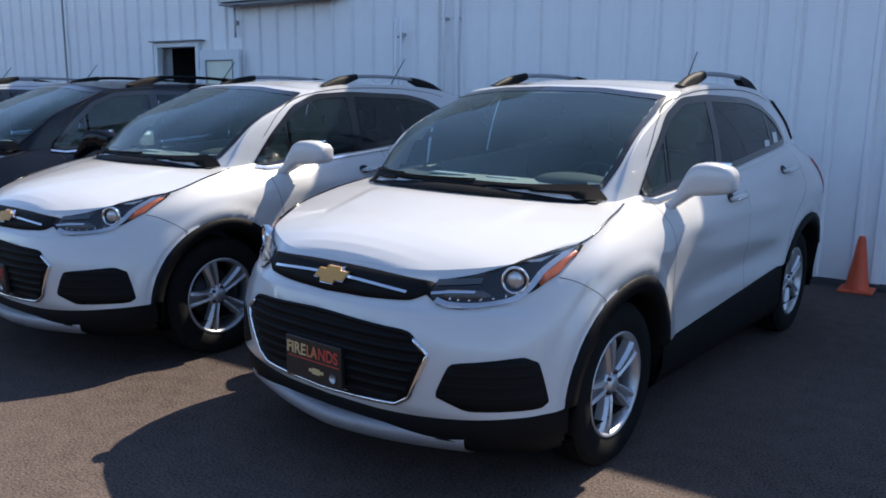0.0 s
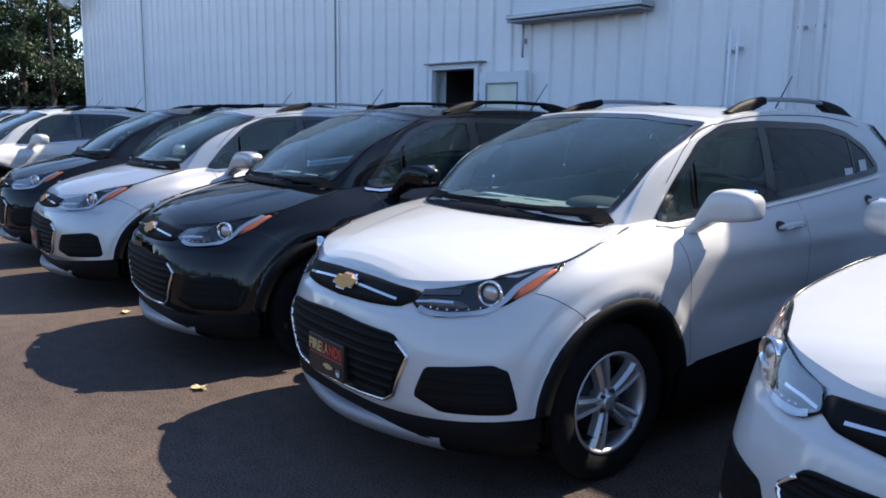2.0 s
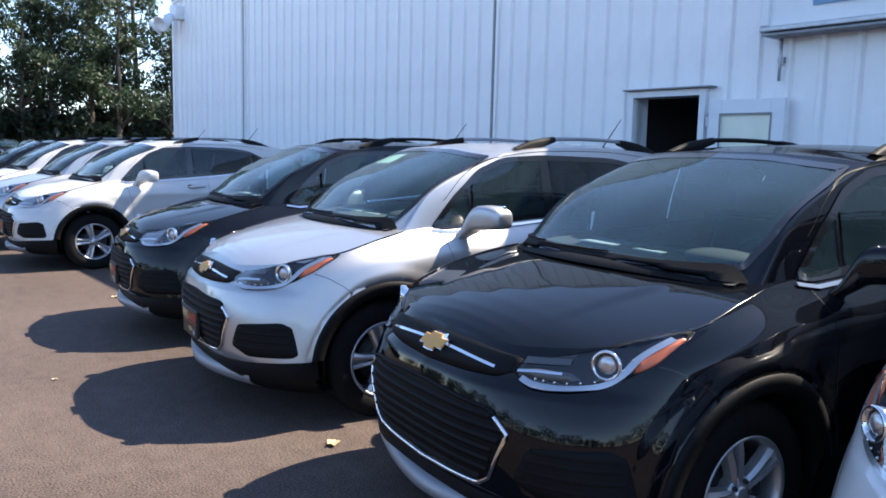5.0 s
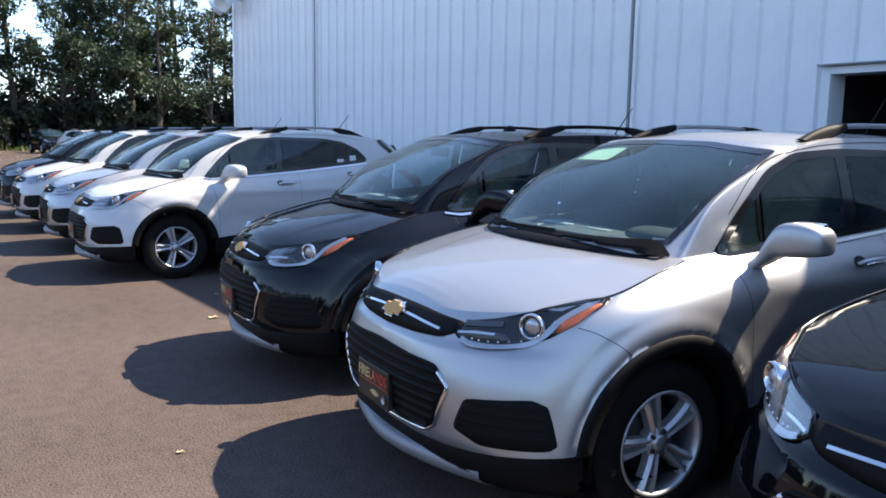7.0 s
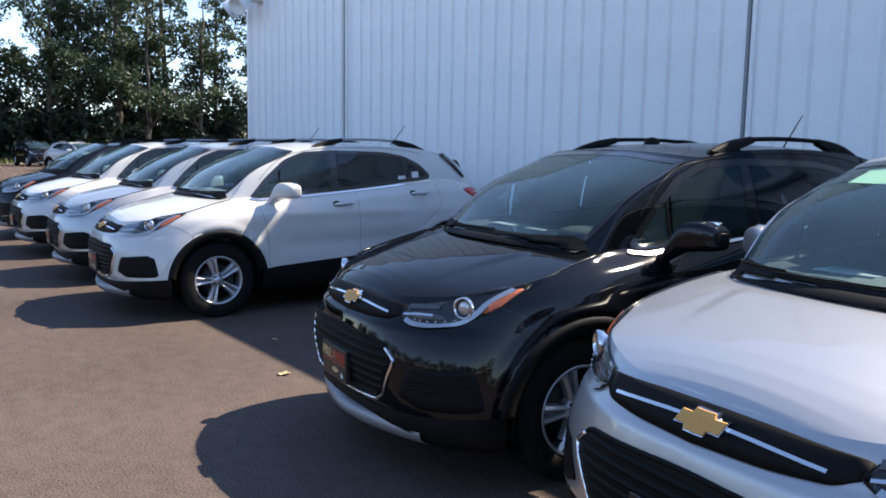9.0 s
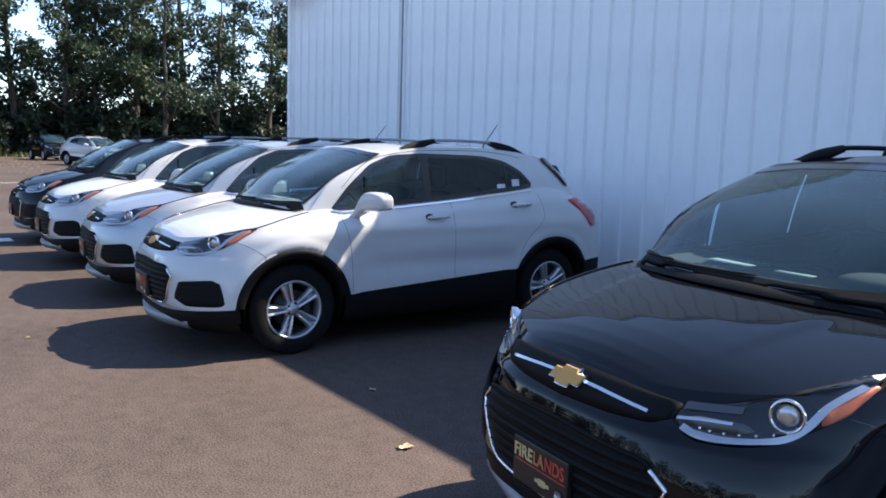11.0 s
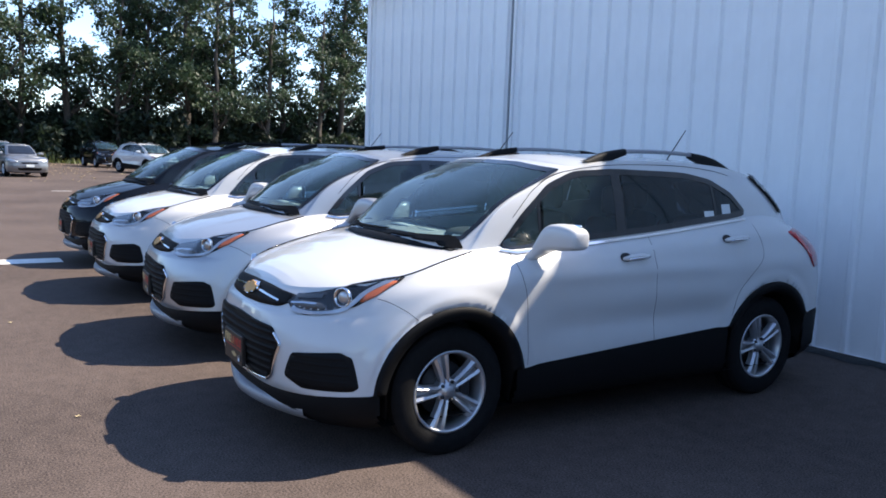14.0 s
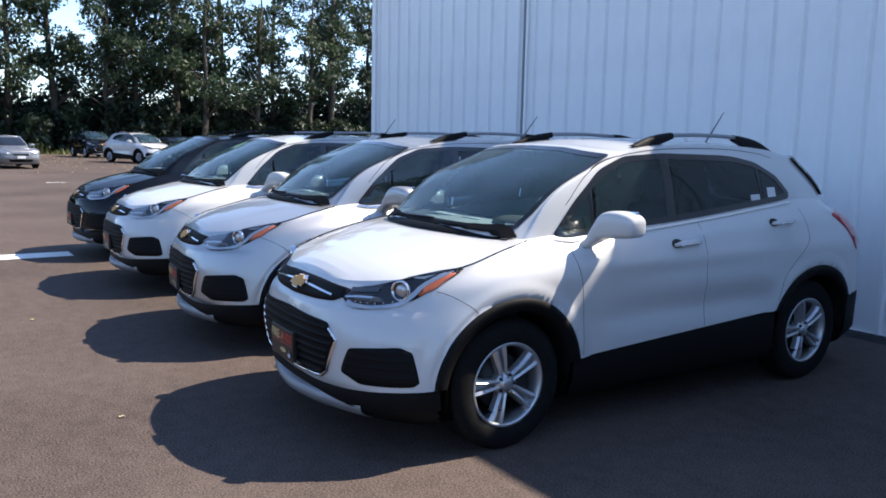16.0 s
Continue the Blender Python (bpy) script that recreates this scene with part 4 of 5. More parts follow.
    # glass
    w = part("windscreen", skin.patch(screen, "front", 0.003, 0.08, 0.0), CLEAR, car, "tinted windscreen")
    w.visible_shadow = False
    part("screen_seal", skin.ribbon(dense(screen, 0.04), "front", 0.022, 0.005), GLOSS_BLACK, car)
    part("screen_foot", grid_bm([[skin.at(u, 1.099 - 0.023 * (u / 0.67) ** 2 + k * (0.029 + 0.023 * (u / 0.67) ** 2 + 0.022 * (u / 0.67) ** 4) * (1 - 0.9 * max(0, (abs(u) - 0.57) / 0.10) ** 2), "front", 0.009) for u in np.linspace(-0.67, 0.67, 44)] for k in np.linspace(0, 1, 5)]), PLASTIC, car, "black band along the windscreen foot")
    for s in (1, -1):
        flip = (lambda b: b) if s > 0 else mirrored
        for nm, a, b, m in (("quarter_light", -0.95, -0.66, SIDEGLASS), ("front_door_window", -0.62, -0.02, SIDEGLASS), ("rear_door_window", 0.0, 0.79, PRIVACY), ("rear_quarter_window", 0.815, 1.12, PRIVACY)):
            bm = skin.patch(glass, "left", 0.003, 0.07, 0.0)
            for co, no in ((a, -1), (b, 1)):
                bmesh.ops.bisect_plane(bm, geom=bm.verts[:] + bm.edges[:] + bm.faces[:], plane_co=(0, co, 0), plane_no=(0, no, 0), clear_outer=True)
            pane = part(nm, flip(bm), m, car)
            pane.visible_shadow = False
        part("window_frame", flip(skin.ribbon(dense(glass, 0.04), "left", 0.036, 0.006)), GLOSS_BLACK, car)
        for v0, wd in ((-0.64, 0.02), (-0.01, 0.075), (0.805, 0.02)):
            col = [(v0 + 0.10 * max(0, 1.2 - z) * (1 if v0 < -0.3 else 0), z) for z in np.linspace(1.10, 1.52, 9) if inside(glass, v0, z)]
            part("window_post", flip(skin.ribbon(col, "left", wd, 0.0055, closed=False, inward=False)), GLOSS_BLACK, car)
        sill = [(v, np.interp(v, (-0.94, -0.84, -0.28, 0.30, 1.07), (1.078, 1.064, 1.102, 1.152, 1.232))) for v in np.linspace(-0.94, 1.07, 40)]
        part("chrome_strip", flip(skin.ribbon(sill, "left", 0.013, 0.009, closed=False, inward=False)), CHROME, car, "chrome window strip")
        # door joints
        for ln in ([(-0.885, 1.07), (-0.86, 0.95), (-0.82, 0.8), (-0.80, 0.6), (-0.795, 0.445)], [(0.16, 1.14), (0.17, 0.9), (0.18, 0.7), (0.185, 0.5)], [(1.12, 1.19), (1.15, 1.0), (1.03, 0.86), (0.92, 0.74), (0.87, 0.60)]):
            d = spline(ln, 5)
            part("door_joint", flip(skin.ribbon([tuple(p) for p in d], "left", 0.0032, 0.0012, closed=False)), PLASTIC, car)
        for v0, z0 in ((0.0, 1.01), (0.90, 1.10)):
            h = [skin.at(v0 - 0.11 + 0.22 * t, z0 + 0.012 * (t - 0.5), "left", 0.012 + 0.026 * math.sin(math.pi * t)) for t in np.linspace(0, 1, 9)]
            grip = part("door_handle", flip(tube(bmesh.new(), h, [0.010, 0.015, 0.018, 0.019, 0.019, 0.019, 0.018, 0.015, 0.010], 8, squash=1.0)), paint, car, "painted door handle with chrome strip")
            part("handle_strip", flip(tube(bmesh.new(), [p + Vector((0.016, 0, -0.006)) for p in h[1:-1]], 0.006, 6)), CHROME, grip, "chrome strip")
            # flat dark oval: the hand recess's shade as colour, no hollow is cut
            cup = [(v0 - 0.075 + 0.045 * math.cos(q), z0 + 0.006 + 0.026 * math.sin(q)) for q in np.linspace(0, math.tau, 13)[:-1]]
            part("handle_recess", flip(skin.patch(cup, "left", 0.0015, 0.05, 0.0)), DARK, grip, "flat dark patch for the recess's shade")
        # roof rail
        rail = [(0.562, 0.07, 1.640), (0.561, 0.20, 1.648), (0.56, 0.40, 1.652), (0.558, 0.60, 1.649), (0.556, 0.78, 1.640)]
        rr = part("roof_rail", flip(tube(bmesh.new(), spline(rail, 5), 0.013, 8)), SATIN if colour != "black" else PLASTIC, car, "roof rail with dark feet")
        for ends in (((-0.22, 1.574, 1.578), (-0.13, 1.572, 1.612), (-0.03, 1.580, 1.640), (0.12, 1.625, 1.662)), ((0.73, 1.622, 1.660), (0.86, 1.582, 1.648), (1.0, 1.566, 1.618), (1.14, 1.550, 1.560))):
            rows = []
            for v, zb, zt in spline(ends, 5):
                c, h = np.interp(v, (-0.22, 0.4, 1.14), (0.575, 0.56, 0.543)), zt - zb
                rows.append([(c + 0.024, v, zb), (c + 0.021, v, zb + 0.6 * h), (c + 0.012, v, zt - 0.06 * h), (c - 0.012, v, zt), (c - 0.022, v, zb + 0.6 * h), (c - 0.024, v, zb), (c + 0.024, v, zb)])
            part("rail_foot", flip(grid_bm(rows)), PLASTIC, rr)
        seam = spline([(-0.83, 1.25), (-0.675, 1.40), (-0.50, 1.488), (-0.30, 1.533), (0, 1.562), (0.5, 1.568), (0.85, 1.545), (1.02, 1.515)], 6)
        part("roof_joint", flip(skin.ribbon([tuple(p) for p in seam], "left", 0.004, 0.0015, closed=False)), PLASTIC, car)
        # tail lamp
        tl = ((1.47, 1.135), (1.62, 1.155), (1.80, 1.14), (1.88, 1.0), (1.84, 0.89), (1.77, 0.88), (1.63, 1.03))
        part("tail_light", flip(skin.patch(rounded(tl, 3, 0.2), "left", 0.006, 0.05, 0.03)), REDP, car, "red tail light")
        # rear pillar blade
        bl = ((1.31, 1.50), (1.41, 1.515), (1.63, 1.26), (1.60, 1.25))
        part("pillar_blade", flip(skin.patch(rounded(bl, 2, 0.15), "left", 0.018, 0.05, 0.02)), GLOSS_BLACK, car)
        # wiper
        arm = [skin.at(-0.52 * 1 + 0.12 + t * 0.5 - (0.0 if s > 0 else 0.45), 1.118 + 0.012 * t, "front", 0.014) for t in np.linspace(0, 1, 12)]
        part("wiper", tube(bmesh.new(), arm, 0.004, 5), PLASTIC, car, "black wiper")
    bm = grid_bm(np.array([[(u, 1.955 - 0.47 * (z - 1.10) / 0.38 * 0.66 - 0.10 * abs(u) ** 2, z) for u in np.linspace(-0.47, 0.47, 12)] for z in np.linspace(1.15, 1.45, 6)]))
    part("rear_window", bm, PRIVACY, car)
    part("cowl", grid_bm([[(u, -1.36 + 0.16 * abs(u / 0.62) ** 2 + d, 1.097 - 0.052 * u * u + z) for u in np.linspace(-0.66, 0.66, 26)] for d, z in ((-0.012, -0.012), (0, 0.002), (0.03, 0.016), (0.09, 0.024), (0.15, 0.03))]), PLASTIC, car, "black cowl panel")
    base = Vector((0.12, 0.98, 1.59))
    ant = part("antenna", tube(bmesh.new(), [base, base + Vector((0, 0.02, 0.03)), base + Vector((0, 0.19, 0.24))], [0.012, 0.005, 0.003], 6), PLASTIC, car, "thin black antenna")
    # hood joint and wing joint lines
    top = [Vector(p) for p in spline([(*p, z) for p, z in zip(TOP_LINE, TOP_Z)], 8)[26:45]]
    for s in (1, -1):
        part("hood_joint", tube(bmesh.new(), [Vector((p.x * s, p.y, p.z + 0.0035)) for p in top], 0.0042, 5), GLOSS_BLACK, car)
    for s in (1, -1):
        flip = (lambda b: b) if s > 0 else mirrored
        part("wing_joint", flip(skin.ribbon([tuple(p) for p in spline([(-1.70, 0.862), (-1.655, 0.848), (-1.605, 0.822), (-1.555, 0.79), (-1.515, 0.755)], 4)], "left", 0.003, 0.001, closed=False)), GLOSS_BLACK, car)
    # inside
    inn = bmesh.new()
    box_bm(inn, (-0.70, -0.95, 0.42), (0.70, 1.75, 0.50), 0.02)
    part("cabin_floor", inn, CABIN, car)
    dash = grid_bm([[(u, v + 0.06 * (u / 0.66) ** 2, z) for u in np.linspace(-0.66, 0.66, 16)] for v, z in ((-1.26, 1.075), (-1.0, 1.112), (-0.80, 1.122), (-0.69, 1.09), (-0.66, 0.9), (-0.75, 0.6))])
    part("dashboard", dash, DASHM, car)
    for x in (0.36, -0.36):
        seat(car, x, -0.05)
        seat(car, x, 0.82)
    bm = bmesh.new()
    lathe(bm, [(0.185 + 0.014 * math.cos(a), 0.014 * math.sin(a)) for a in np.linspace(0, math.tau, 9)[:-1]], 28, closed=True)
    box_bm(bm, (-0.01, -0.17, -0.02), (0.01, 0.17, 0.02), 0.006)
    bmesh.ops.rotate(bm, verts=bm.verts, matrix=Euler((0, radians(-22), radians(90))).to_matrix())
    bmesh.ops.translate(bm, verts=bm.verts, vec=(0.36, -0.55, 1.02))
    part("steering_wheel", bm, DASHM, car)
    part("rear_view_mirror", box_bm(bmesh.new(), (-0.12, -0.60, 1.42), (0.12, -0.565, 1.49), 0.012), PLASTIC, car)
    bm = bmesh.new()
    bmesh.ops.create_uvsphere(bm, u_segments=20, v_segments=10, radius=1.0)
    bmesh.ops.scale(bm, verts=bm.verts, vec=(0.20, 0.15, 0.045))
    bmesh.ops.translate(bm, verts=bm.verts, vec=(0.36, -0.86, 1.12))
    part("instrument_hood", bm, DASHM, car)
    part("dash_sheet", box_bm(bmesh.new(), (-0.42, -1.0, 1.119), (-0.18, -0.86, 1.123)), PAPER, car, "white paper sheet on the dashboard")
    part("dash_sheet", box_bm(bmesh.new(), (-0.05, -1.0, 1.119), (0.12, -0.90, 1.123)), PAPER, car, "white paper sheet on the dashboard")
    for v0, z0, w, h in ((0.73, 1.262, 0.045, 0.020), (0.90, 1.292, 0.042, 0.033)):
        q = ((v0 - w, z0 - h), (v0 + w, z0 - h + 0.006), (v0 + w, z0 + h), (v0 - w, z0 + h - 0.003))
        part("window_sticker", skin.patch(q, "left", 0.006, 0.05, 0.0), PAPER, car, "white window sticker")
    for v in (-WHEELBASE / 2, WHEELBASE / 2):
        for s in (1, -1):
            wheel(car, 0.742 * s, v, s)
    return car


CARS = (("white", 13.417, 0.395, -3.4), ("white", 10.963, 0.356, -2.96), ("black", 8.871, 0.27, -4.68), ("silver", 6.633, 0.175, -4.77), ("black", 4.522, 0.256, -5.78),
        ("white", 0.0, 0.0, 0.0), ("silver", -2.175, -0.021, -3.4), ("white", -4.75, -0.104, 0.5), ("black", -7.286, -0.143, 1.66))
MADE, SKINS, WINDOW_SHEETS = {}, [], []
for colour, x, y, turn in CARS:
    if colour not in MADE:
        words = {"white": "glossy white compact crossover parked nose-out by the wall", "silver": "metallic silver compact crossover parked nose-out by the wall", "black": "glossy black compact crossover parked nose-out by the wall"}
        MADE[colour] = crossover(colour, words[colour])
        MADE[colour].matrix_basis = pose(x, y, 0, 0, 0, turn)
        ob = MADE[colour]
    else:
        ob = copy_thing(MADE[colour], pose(x, y, 0, 0, 0, turn))
    if (colour, x) in (("silver", 6.633), ("white", -4.75)):
        sheet = ((-0.50, 1.455), (-0.20, 1.46), (-0.21, 1.535), (-0.48, 1.525))
        WINDOW_SHEETS.append((ob, sheet))
# the first black car carries no plate
for o in [c for c in MADE["black"].children if c.name.startswith("dealer_plate")]:
    for c in (*o.children, o):
        bpy.data.objects.remove(c)
# round aerial dome on one roof
for o in scene.objects:
    if o.parent is None and o.name.startswith("car") and abs(o.matrix_basis.translation.x - 4.522) < 0.001:
        bm = lathe(bmesh.new(), [(0.058, 0.0), (0.056, 0.03), (0.047, 0.055), (0.028, 0.074), (0.0, 0.08)], 20)
        bmesh.ops.rotate(bm, verts=bm.verts, matrix=Euler((0, radians(-90), 0)).to_matrix())
        bmesh.ops.translate(bm, verts=bm.verts, vec=(-0.377, 0.282, 1.588))
        part("aerial_dome", bm, PLASTIC, o, "black round aerial dome")
for ob, sheet in WINDOW_SHEETS:
    part("window_sheet", SKINS[0].patch(sheet, "front", -0.006, 0.1, 0.0), GREENP, ob, "pale green paper sheet behind the windscreen")

# ---- distance: other cars, trees, brush ----
def sedan(label):
    car = thing("car", label, "car")
    paint = PAINT["grey"]
    lower = ((0, -2.22, 0.5), (0.5, -2.18, 0.5), (0.78, -2.0, 0.5), (0.87, -1.5, 0.5), (0.88, 0, 0.5), (0.87, 1.6, 0.5), (0.75, 2.1, 0.55), (0.4, 2.2, 0.55), (0, 2.22, 0.55))
    sheets = []
    for dz, k in ((-0.28, 0.96), (-0.1, 1.0), (0.1, 1.0), (0.27, 0.985), (0.36, 0.9)):
        sheets.append([(u * k, v * (k if abs(v) > 1.9 else 1), z + dz + (0.10 * (v + 2.22) / 4.4 if dz > 0.2 else 0)) for u, v, z in lower])
    P = spline(np.array([spline(r, 10) for r in sheets]), 4)
    top = P[-1]
    deck = [np.stack([top[:, 0] * (1 - b), top[:, 1], top[:, 2] + 0.06 * (1 - (1 - b) ** 2)], -1) for b in np.linspace(0, 1, 8)]
    tub, hood = both(P), both(np.array(deck))
    for c in (-1.33, 1.33):
        cut(tub, lambda p: abs(p.x) > 0.6 and math.hypot(p.y - c, p.z - 0.33) < 0.37)
    foot = ((0, -1.15, 0.93), (0.45, -1.08, 0.93), (0.66, -0.85, 0.93), (0.72, 0, 0.95), (0.70, 1.0, 0.98), (0.6, 1.55, 0.99), (0.3, 1.72, 1.0), (0, 1.75, 1.0))
    head = ((0, -0.35, 1.38), (0.35, -0.33, 1.37), (0.50, -0.25, 1.36), (0.54, 0.1, 1.38), (0.52, 0.6, 1.37), (0.46, 0.95, 1.34), (0.25, 1.05, 1.34), (0, 1.06, 1.34))
    cab = spline([spline(foot, 10), spline(np.array(foot) * 0.5 + np.array(head) * 0.5 + np.array((0.0, 0, 0.03)) * np.array([[f[0] > 0] for f in foot]), 10), spline(head, 10)], 6)
    hd = spline(head, 10)
    rf = [np.stack([hd[:, 0] * (1 - b), hd[:, 1], hd[:, 2] + 0.06 * (1 - (1 - b) ** 2)], -1) for b in np.linspace(0, 1, 7)]
    part("body", tub, paint, car)
    part("hood", hood, paint, car)
    part("cabin_frame", both(cab), paint, car)
    part("roof", both(np.array(rf)), paint, car)
    skin = Skin((both(P), both(np.array(deck)), both(cab), both(np.array(rf))))
    part("windscreen", skin.patch(rounded(((-0.56, 0.98), (0.56, 0.98), (0.44, 1.34), (-0.44, 1.34)), 2, 0.1), "front", 0.006, 0.1, 0.0), GLOSS_BLACK, car)
    for s in (1, -1):
        flip = (lambda b: b) if s > 0 else mirrored
        part("side_window", flip(skin.patch(rounded(((-0.78, 0.98), (1.05, 1.02), (0.72, 1.32), (-0.25, 1.33)), 2, 0.1), "left", 0.006, 0.1, 0.0)), GLOSS_BLACK, car)
        part("headlight", flip(skin.patch(rounded(((0.46, 0.70), (0.76, 0.80), (0.80, 0.74), (0.72, 0.64), (0.52, 0.63)), 2, 0.15), "front", 0.006, 0.06, 0.02)), LAMPSILVER, car)
        part("wing_mirror", flip(box_bm(bmesh.new(), (0.72, -0.72, 0.95), (0.95, -0.58, 1.07), 0.03)), paint, car)
        for v in (-1.33, 1.33):
            wheel(car, 0.77 * s, v, s)
    part("grille", skin.patch(rounded(((-0.36, 0.66), (0.36, 0.66), (0.30, 0.58), (-0.30, 0.58)), 2, 0.15), "front", 0.006, 0.08, 0.01), GLOSS_BLACK, car)
    part("air_intake", skin.patch(rounded(((-0.5, 0.42), (0.5, 0.42), (0.42, 0.30), (-0.42, 0.30)), 2, 0.15), "front", 0.006, 0.08, 0.01), PLASTIC, car)
    part("number_plate", box_bm(bmesh.new(), (-0.16, -2.27, 0.45), (0.16, -2.2, 0.55), 0.004), PAPER, car, smooth=False)
    part("underbody", box_bm(bmesh.new(), (-0.6, -1.9, 0.18), (0.6, 1.9, 0.45), 0.03), DARK, car)
    return car


far = sedan("silver-grey saloon parked across the open lot")
far.matrix_basis = pose(-36.6, -1.15, 0, 0, 0, 100)


def far_suv(colour, x, y, turn, size, label):
    ob = copy_thing(MADE[colour], pose(x, y, 0, 0, 0, turn))
    ob.scale = (size, size, size)
    ob["group"] = "cars across the lot"
    return tagged(ob, label)


far_suv("white", -43.0, 5.7, 114, 1.04, "white crossover parked across the lot before the trees")
far_suv("black", -54.0, 5.0, 98, 1.08, "dark crossover parked under the trees")
far_suv("black", -43.0, 8.0, 112, 0.93, "dark crossover parked across the open lot")
far_suv("silver", -42.0, -1.8, 95, 0.95, "grey crossover parked behind a silver saloon")


def leaf_cloud(bm, centre, size, count, leaf, rng):
    """Scatters small bent leaves through an uneven blob."""
    for _ in range(count):
        d = Vector((rng.gauss(0, 1), rng.gauss(0, 1), rng.gauss(0, 1))).normalized() * (rng.random() ** 0.45)
        p = Vector(centre) + Vector((d.x * size[0], d.y * size[1], d.z * size[2]))
        q = Euler((rng.uniform(-1.2, 1.2), rng.uniform(-1.2, 1.2), rng.uniform(0, math.tau))).to_matrix()
        s = leaf * rng.uniform(0.6, 1.3)
        vs = [bm.verts.new(p + q @ Vector(c)) for c in ((-s, 0, 0), (0, -s * 0.55, s * 0.15), (s, 0, 0), (0, s * 0.55, s * 0.15))]
        bm.faces.new(vs)


def tree(seed, height, spread, label, bare=False):
    rng = random.Random(seed)
    t = thing("tree", label, "tree", "trees along the lot's far edge")
    trunk, crown = bmesh.new(), bmesh.new()
    lean = Vector((rng.uniform(-0.6, 0.6), rng.uniform(-0.8, 0.8), 0))
    stem = [Vector((0, 0, -0.2)) + lean * (k / 8) ** 1.5 + Vector((rng.uniform(-0.12, 0.12), rng.uniform(-0.12, 0.12), height * 0.97 * k / 8)) for k in range(9)]
    tube(trunk, stem, [0.27 * (1 - 0.72 * k / 8) + 0.02 for k in range(9)], 9)
    for i in range(22):
        f = rng.uniform(0.18, 0.95)
        a = rng.uniform(0, math.tau)
        k = f * 8
        base = stem[int(k)].lerp(stem[min(8, int(k) + 1)], k - int(k))
        reach = spread * (1.15 - 0.7 * f) * rng.uniform(0.6, 1.15)
        tip = base + Vector((math.cos(a) * reach, math.sin(a) * reach, reach * rng.uniform(0.5, 1.3)))
        midp = base.lerp(tip, 0.5) + Vector((0, 0, -0.15 * reach + rng.uniform(-0.2, 0.2)))
        tube(trunk, [base, midp, tip], [0.10 * (1.1 - f) + 0.03, 0.07 * (1.1 - f) + 0.02, 0.015], 5)
        if bare and i % 2:
            continue
        for q, n in ((midp, 2), (tip, 3), (base.lerp(tip, 0.8), 2)):
            for _ in range(n):
                c = q + Vector((rng.gauss(0, 0.5), rng.gauss(0, 0.5), rng.gauss(0, 0.5)))
                s = rng.uniform(0.45, 0.95)
                leaf_cloud(crown, c, (s * 1.1, s * 1.1, s * 0.8), int(66 * s), 0.165, rng)
    part("trunk", trunk, BARK, t, "dark bark trunk with limbs")
    part("crown", crown, LEAVES, t, "green leaves with gaps of sky", smooth=False)
    return t


rng = random.Random(5)
kinds = [tree(11, 17, 3.4, "tall green poplar with an open crown"), tree(12, 19, 3.0, "tall slender green poplar with bare stems"), tree(13, 15, 3.8, "broad green poplar with dense crown"), tree(14, 16, 2.8, "thin poplar with half-bare branches", True)]
spots = [(-66, -24), (-64, -18.5), (-67, -14), (-65, -9.5), (-68, -5.5), (-64, -1.8), (-66, 0.8), (-65, 7.8), (-66, 10.4), (-64.5, 13.2), (-63, 15.2), (-66, 17.6), (-64, 20), (-67, 22.5), (-64, 25), (-66, 28), (-68, 33), (-66, 38)]
order = [0, 2, 1, 2, 3, 2, 3, 2, 0, 2, 3, 1, 3, 1, 3, 1, 0, 2]
# a second row behind
spots += [(-67, 4.3), (-74, -20), (-73, -11), (-75, -4), (-73, 11.5), (-74, 16), (-73, 31)]
order += [3, 2, 0, 1, 2, 1, 0]
for i, ((x, y), k) in enumerate(zip(spots, order)):
    m = pose(x, y, 0, 0, 0, rng.uniform(0, 360))
    if kinds[k].matrix_basis.translation.length < 1:
        kinds[k].matrix_basis = m
    else:
        ob = copy_thing(kinds[k], m)
        s = rng.uniform(0.9, 1.12)
        ob.scale = (s, s, s)
# brush below the trees
brush_bm = bmesh.new()
stems_bm = bmesh.new()
def shrub(x, y, h, wide, count):
    tube(stems_bm, [(x, y, 0), (x + 0.1, y + 0.1, h * 0.8)], [0.05, 0.015], 5)
    for k in range(3):
        leaf_cloud(brush_bm, (x, y, h * (0.2 + 0.28 * k)), (wide * 1.1, wide, h * 0.26), count, 0.26, rng)


for i in range(100):
    shrub(-65 + rng.uniform(-3.0, 1.6), -32 + i * 0.8 + rng.uniform(-0.4, 0.4), rng.uniform(2.6, 5.2), 1.2, 190)
for i in range(50):
    shrub(-70.5 + rng.uniform(-1.5, 1.5), -30 + i * 1.6, rng.uniform(4.0, 6.5), 2.1, 420)
# unseen rows behind the walk and to its right, added to darken reflections
for i in range(64):
    shrub(-58 + i * 1.7, -34 + rng.uniform(-2.5, 2.5), rng.uniform(4.0, 7.5), 2.0, 150)
for i in range(22):
    shrub(50 + rng.uniform(-1, 2), -38 + i * 2.3, rng.uniform(3.0, 6.0), 1.9, 110)
brush = tagged(new("brush"), "dark dense brush along the lot's edge, with rows added out of view", "brush", kind="stuff")
part("brush_leaves", brush_bm, BRUSH, brush, smooth=False)
part("brush_stems", stems_bm, BARK, brush)
grass_bm = bmesh.new()
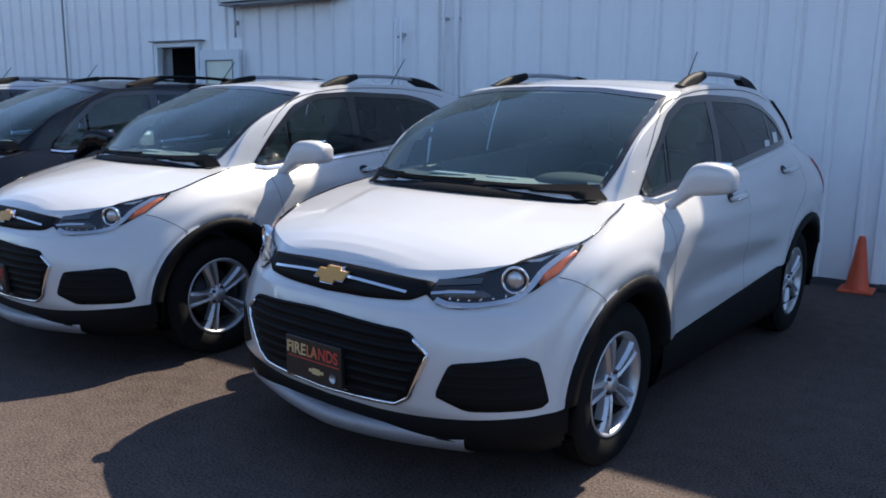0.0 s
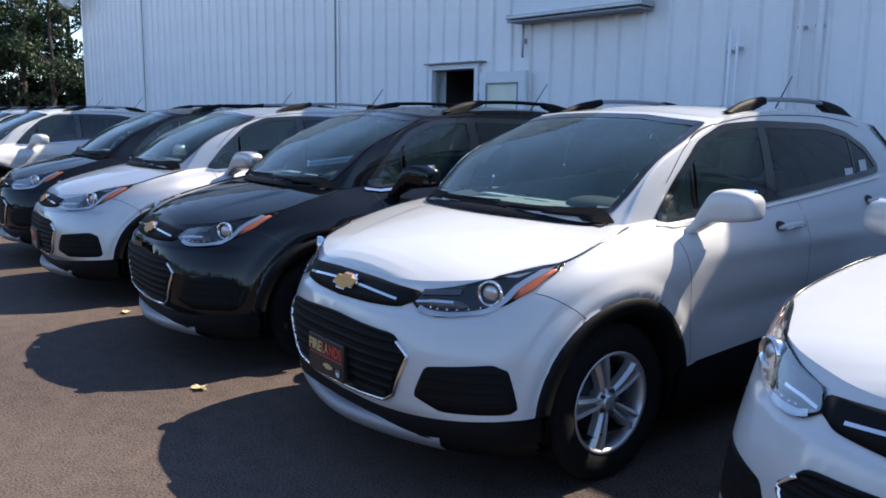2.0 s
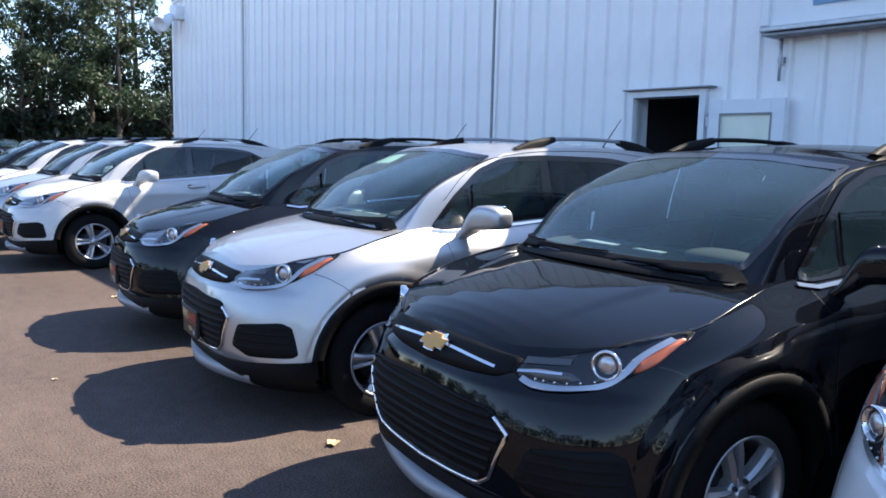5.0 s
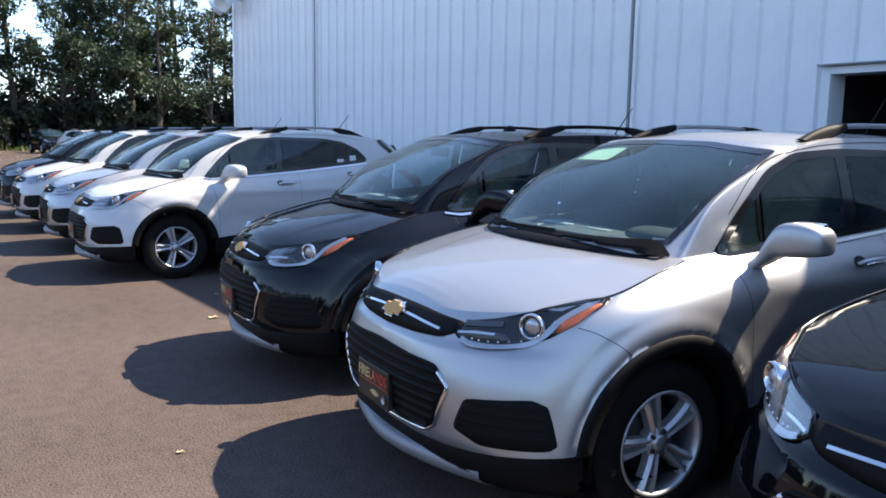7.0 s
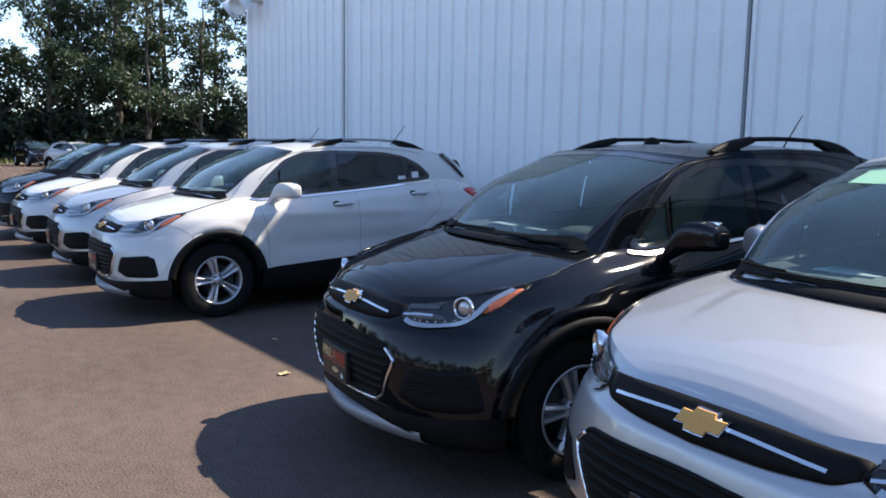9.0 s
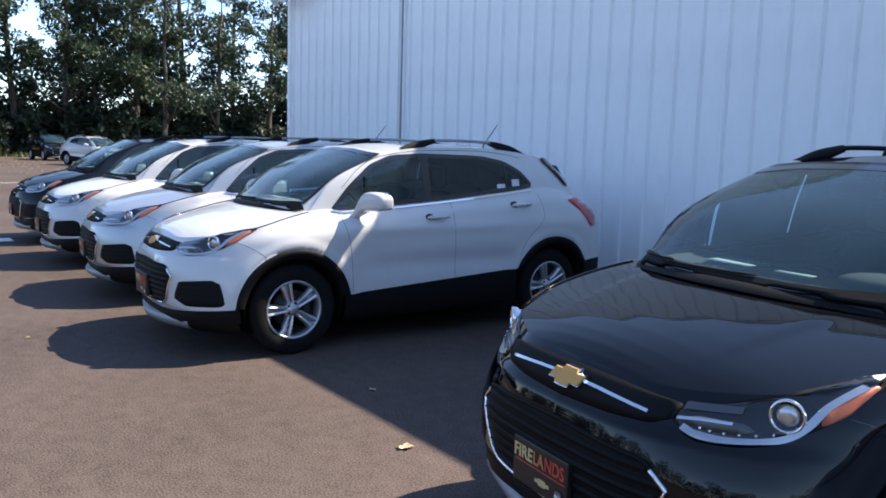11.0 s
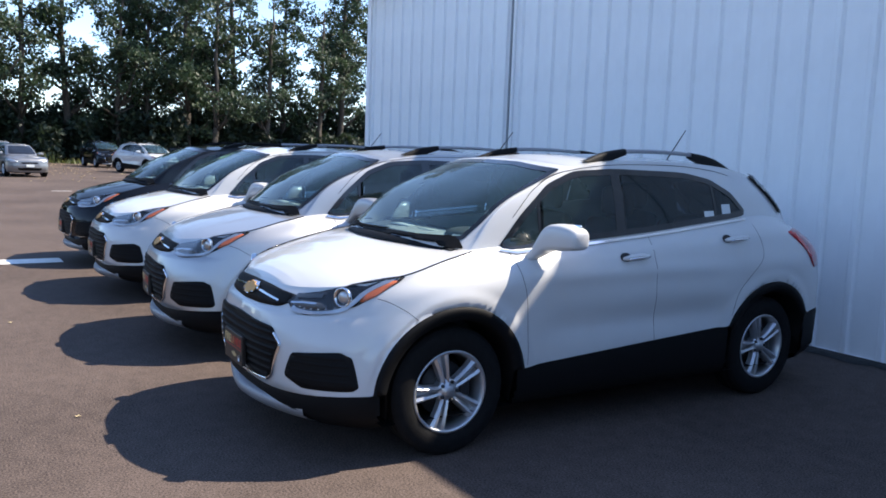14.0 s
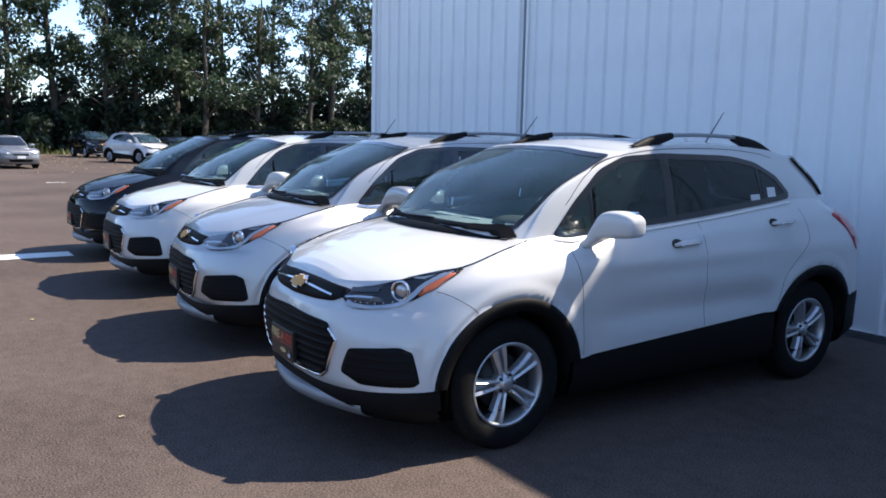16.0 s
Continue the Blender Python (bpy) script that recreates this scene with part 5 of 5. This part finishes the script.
for i in range(2600):
    x, y = -61.5 + rng.uniform(-2.0, 1.0), rng.uniform(-30, 40)
    h = rng.uniform(0.15, 0.75) * (1.3 if -4 < y < 3 else 0.7)
    a = rng.uniform(0, math.pi)
    dx, dy = math.cos(a) * 0.06, math.sin(a) * 0.06
    grass_bm.faces.new([grass_bm.verts.new(c) for c in ((x - dx, y - dy, 0), (x + dx, y + dy, 0), (x + rng.uniform(-0.2, 0.2), y + rng.uniform(-0.2, 0.2), h))])
tagged(part("grass", grass_bm, GRASS, None, "tall weedy grass along the verge", smooth=False), category="grass", kind="stuff")

# ---- on the asphalt ----
def parking_line(x, y, turn, w, long):
    ob = part("parking_line", box_bm(bmesh.new(), (-w / 2, -long, 0.003), (w / 2, 0.0, 0.006)), STRIPE, None, "white painted parking line on asphalt", smooth=False)
    ob.matrix_basis = pose(x, y, 0, 0, 0, turn)
    tagged(ob, category="road marking", kind="structure")


parking_line(-7.35, -2.3, 2, 0.42, 3.4)
parking_line(-24.0, -0.3, 2, 0.09, 0.6)


def fallen_leaf(x, y, turn, size):
    bm = bmesh.new()
    ring = [(math.cos(a) * size * (1 + 0.25 * math.cos(5 * a)), math.sin(a) * size * 0.75 * (1 + 0.25 * math.cos(5 * a)), 0.008 + 0.5 * size * abs(math.sin(a * 1.5)) * 0.6) for a in np.linspace(0, math.tau, 21)[:-1]]
    c = bm.verts.new((0, 0, 0.006))
    vs = [bm.verts.new(p) for p in ring]
    for i in range(20):
        bm.faces.new((c, vs[i], vs[(i + 1) % 20]))
    ob = part("fallen_leaf", bm, DEADLEAF, None, "dry yellow leaf lying on the asphalt", smooth=False)
    ob.matrix_basis = pose(x, y, 0, 0, 0, turn)
    tagged(ob, category="leaf", group="fallen leaves")


for x, y, a, s in ((9.59, -1.88, 20, 0.045), (2.85, -1.54, 70, 0.04), (7.58, -1.63, 130, 0.042), (8.2, -2.4, 40, 0.02), (1.9, -1.2, 10, 0.025), (-0.6, -2.9, 80, 0.015), (5.6, -2.6, 55, 0.018), (11.6, -2.2, 200, 0.025), (-3.4, -3.1, 15, 0.02)):
    fallen_leaf(x, y, a, s)
litter = bmesh.new()
for i in range(1300):
    x, y = rng.uniform(-59, -30), rng.uniform(-12, 14)
    if rng.random() > (-x - 25) / 34:
        continue
    s, a = rng.uniform(0.03, 0.09), rng.uniform(0, 3)
    litter.faces.new([litter.verts.new((x + s * math.cos(a + k * 1.57), y + s * math.sin(a + k * 1.57), 0.012 + 0.02 * (k % 2))) for k in range(4)])
tagged(part("leaf_litter", litter, DEADLEAF, None, "dry leaves strewn over the far asphalt", smooth=False), category="leaf litter", kind="stuff")
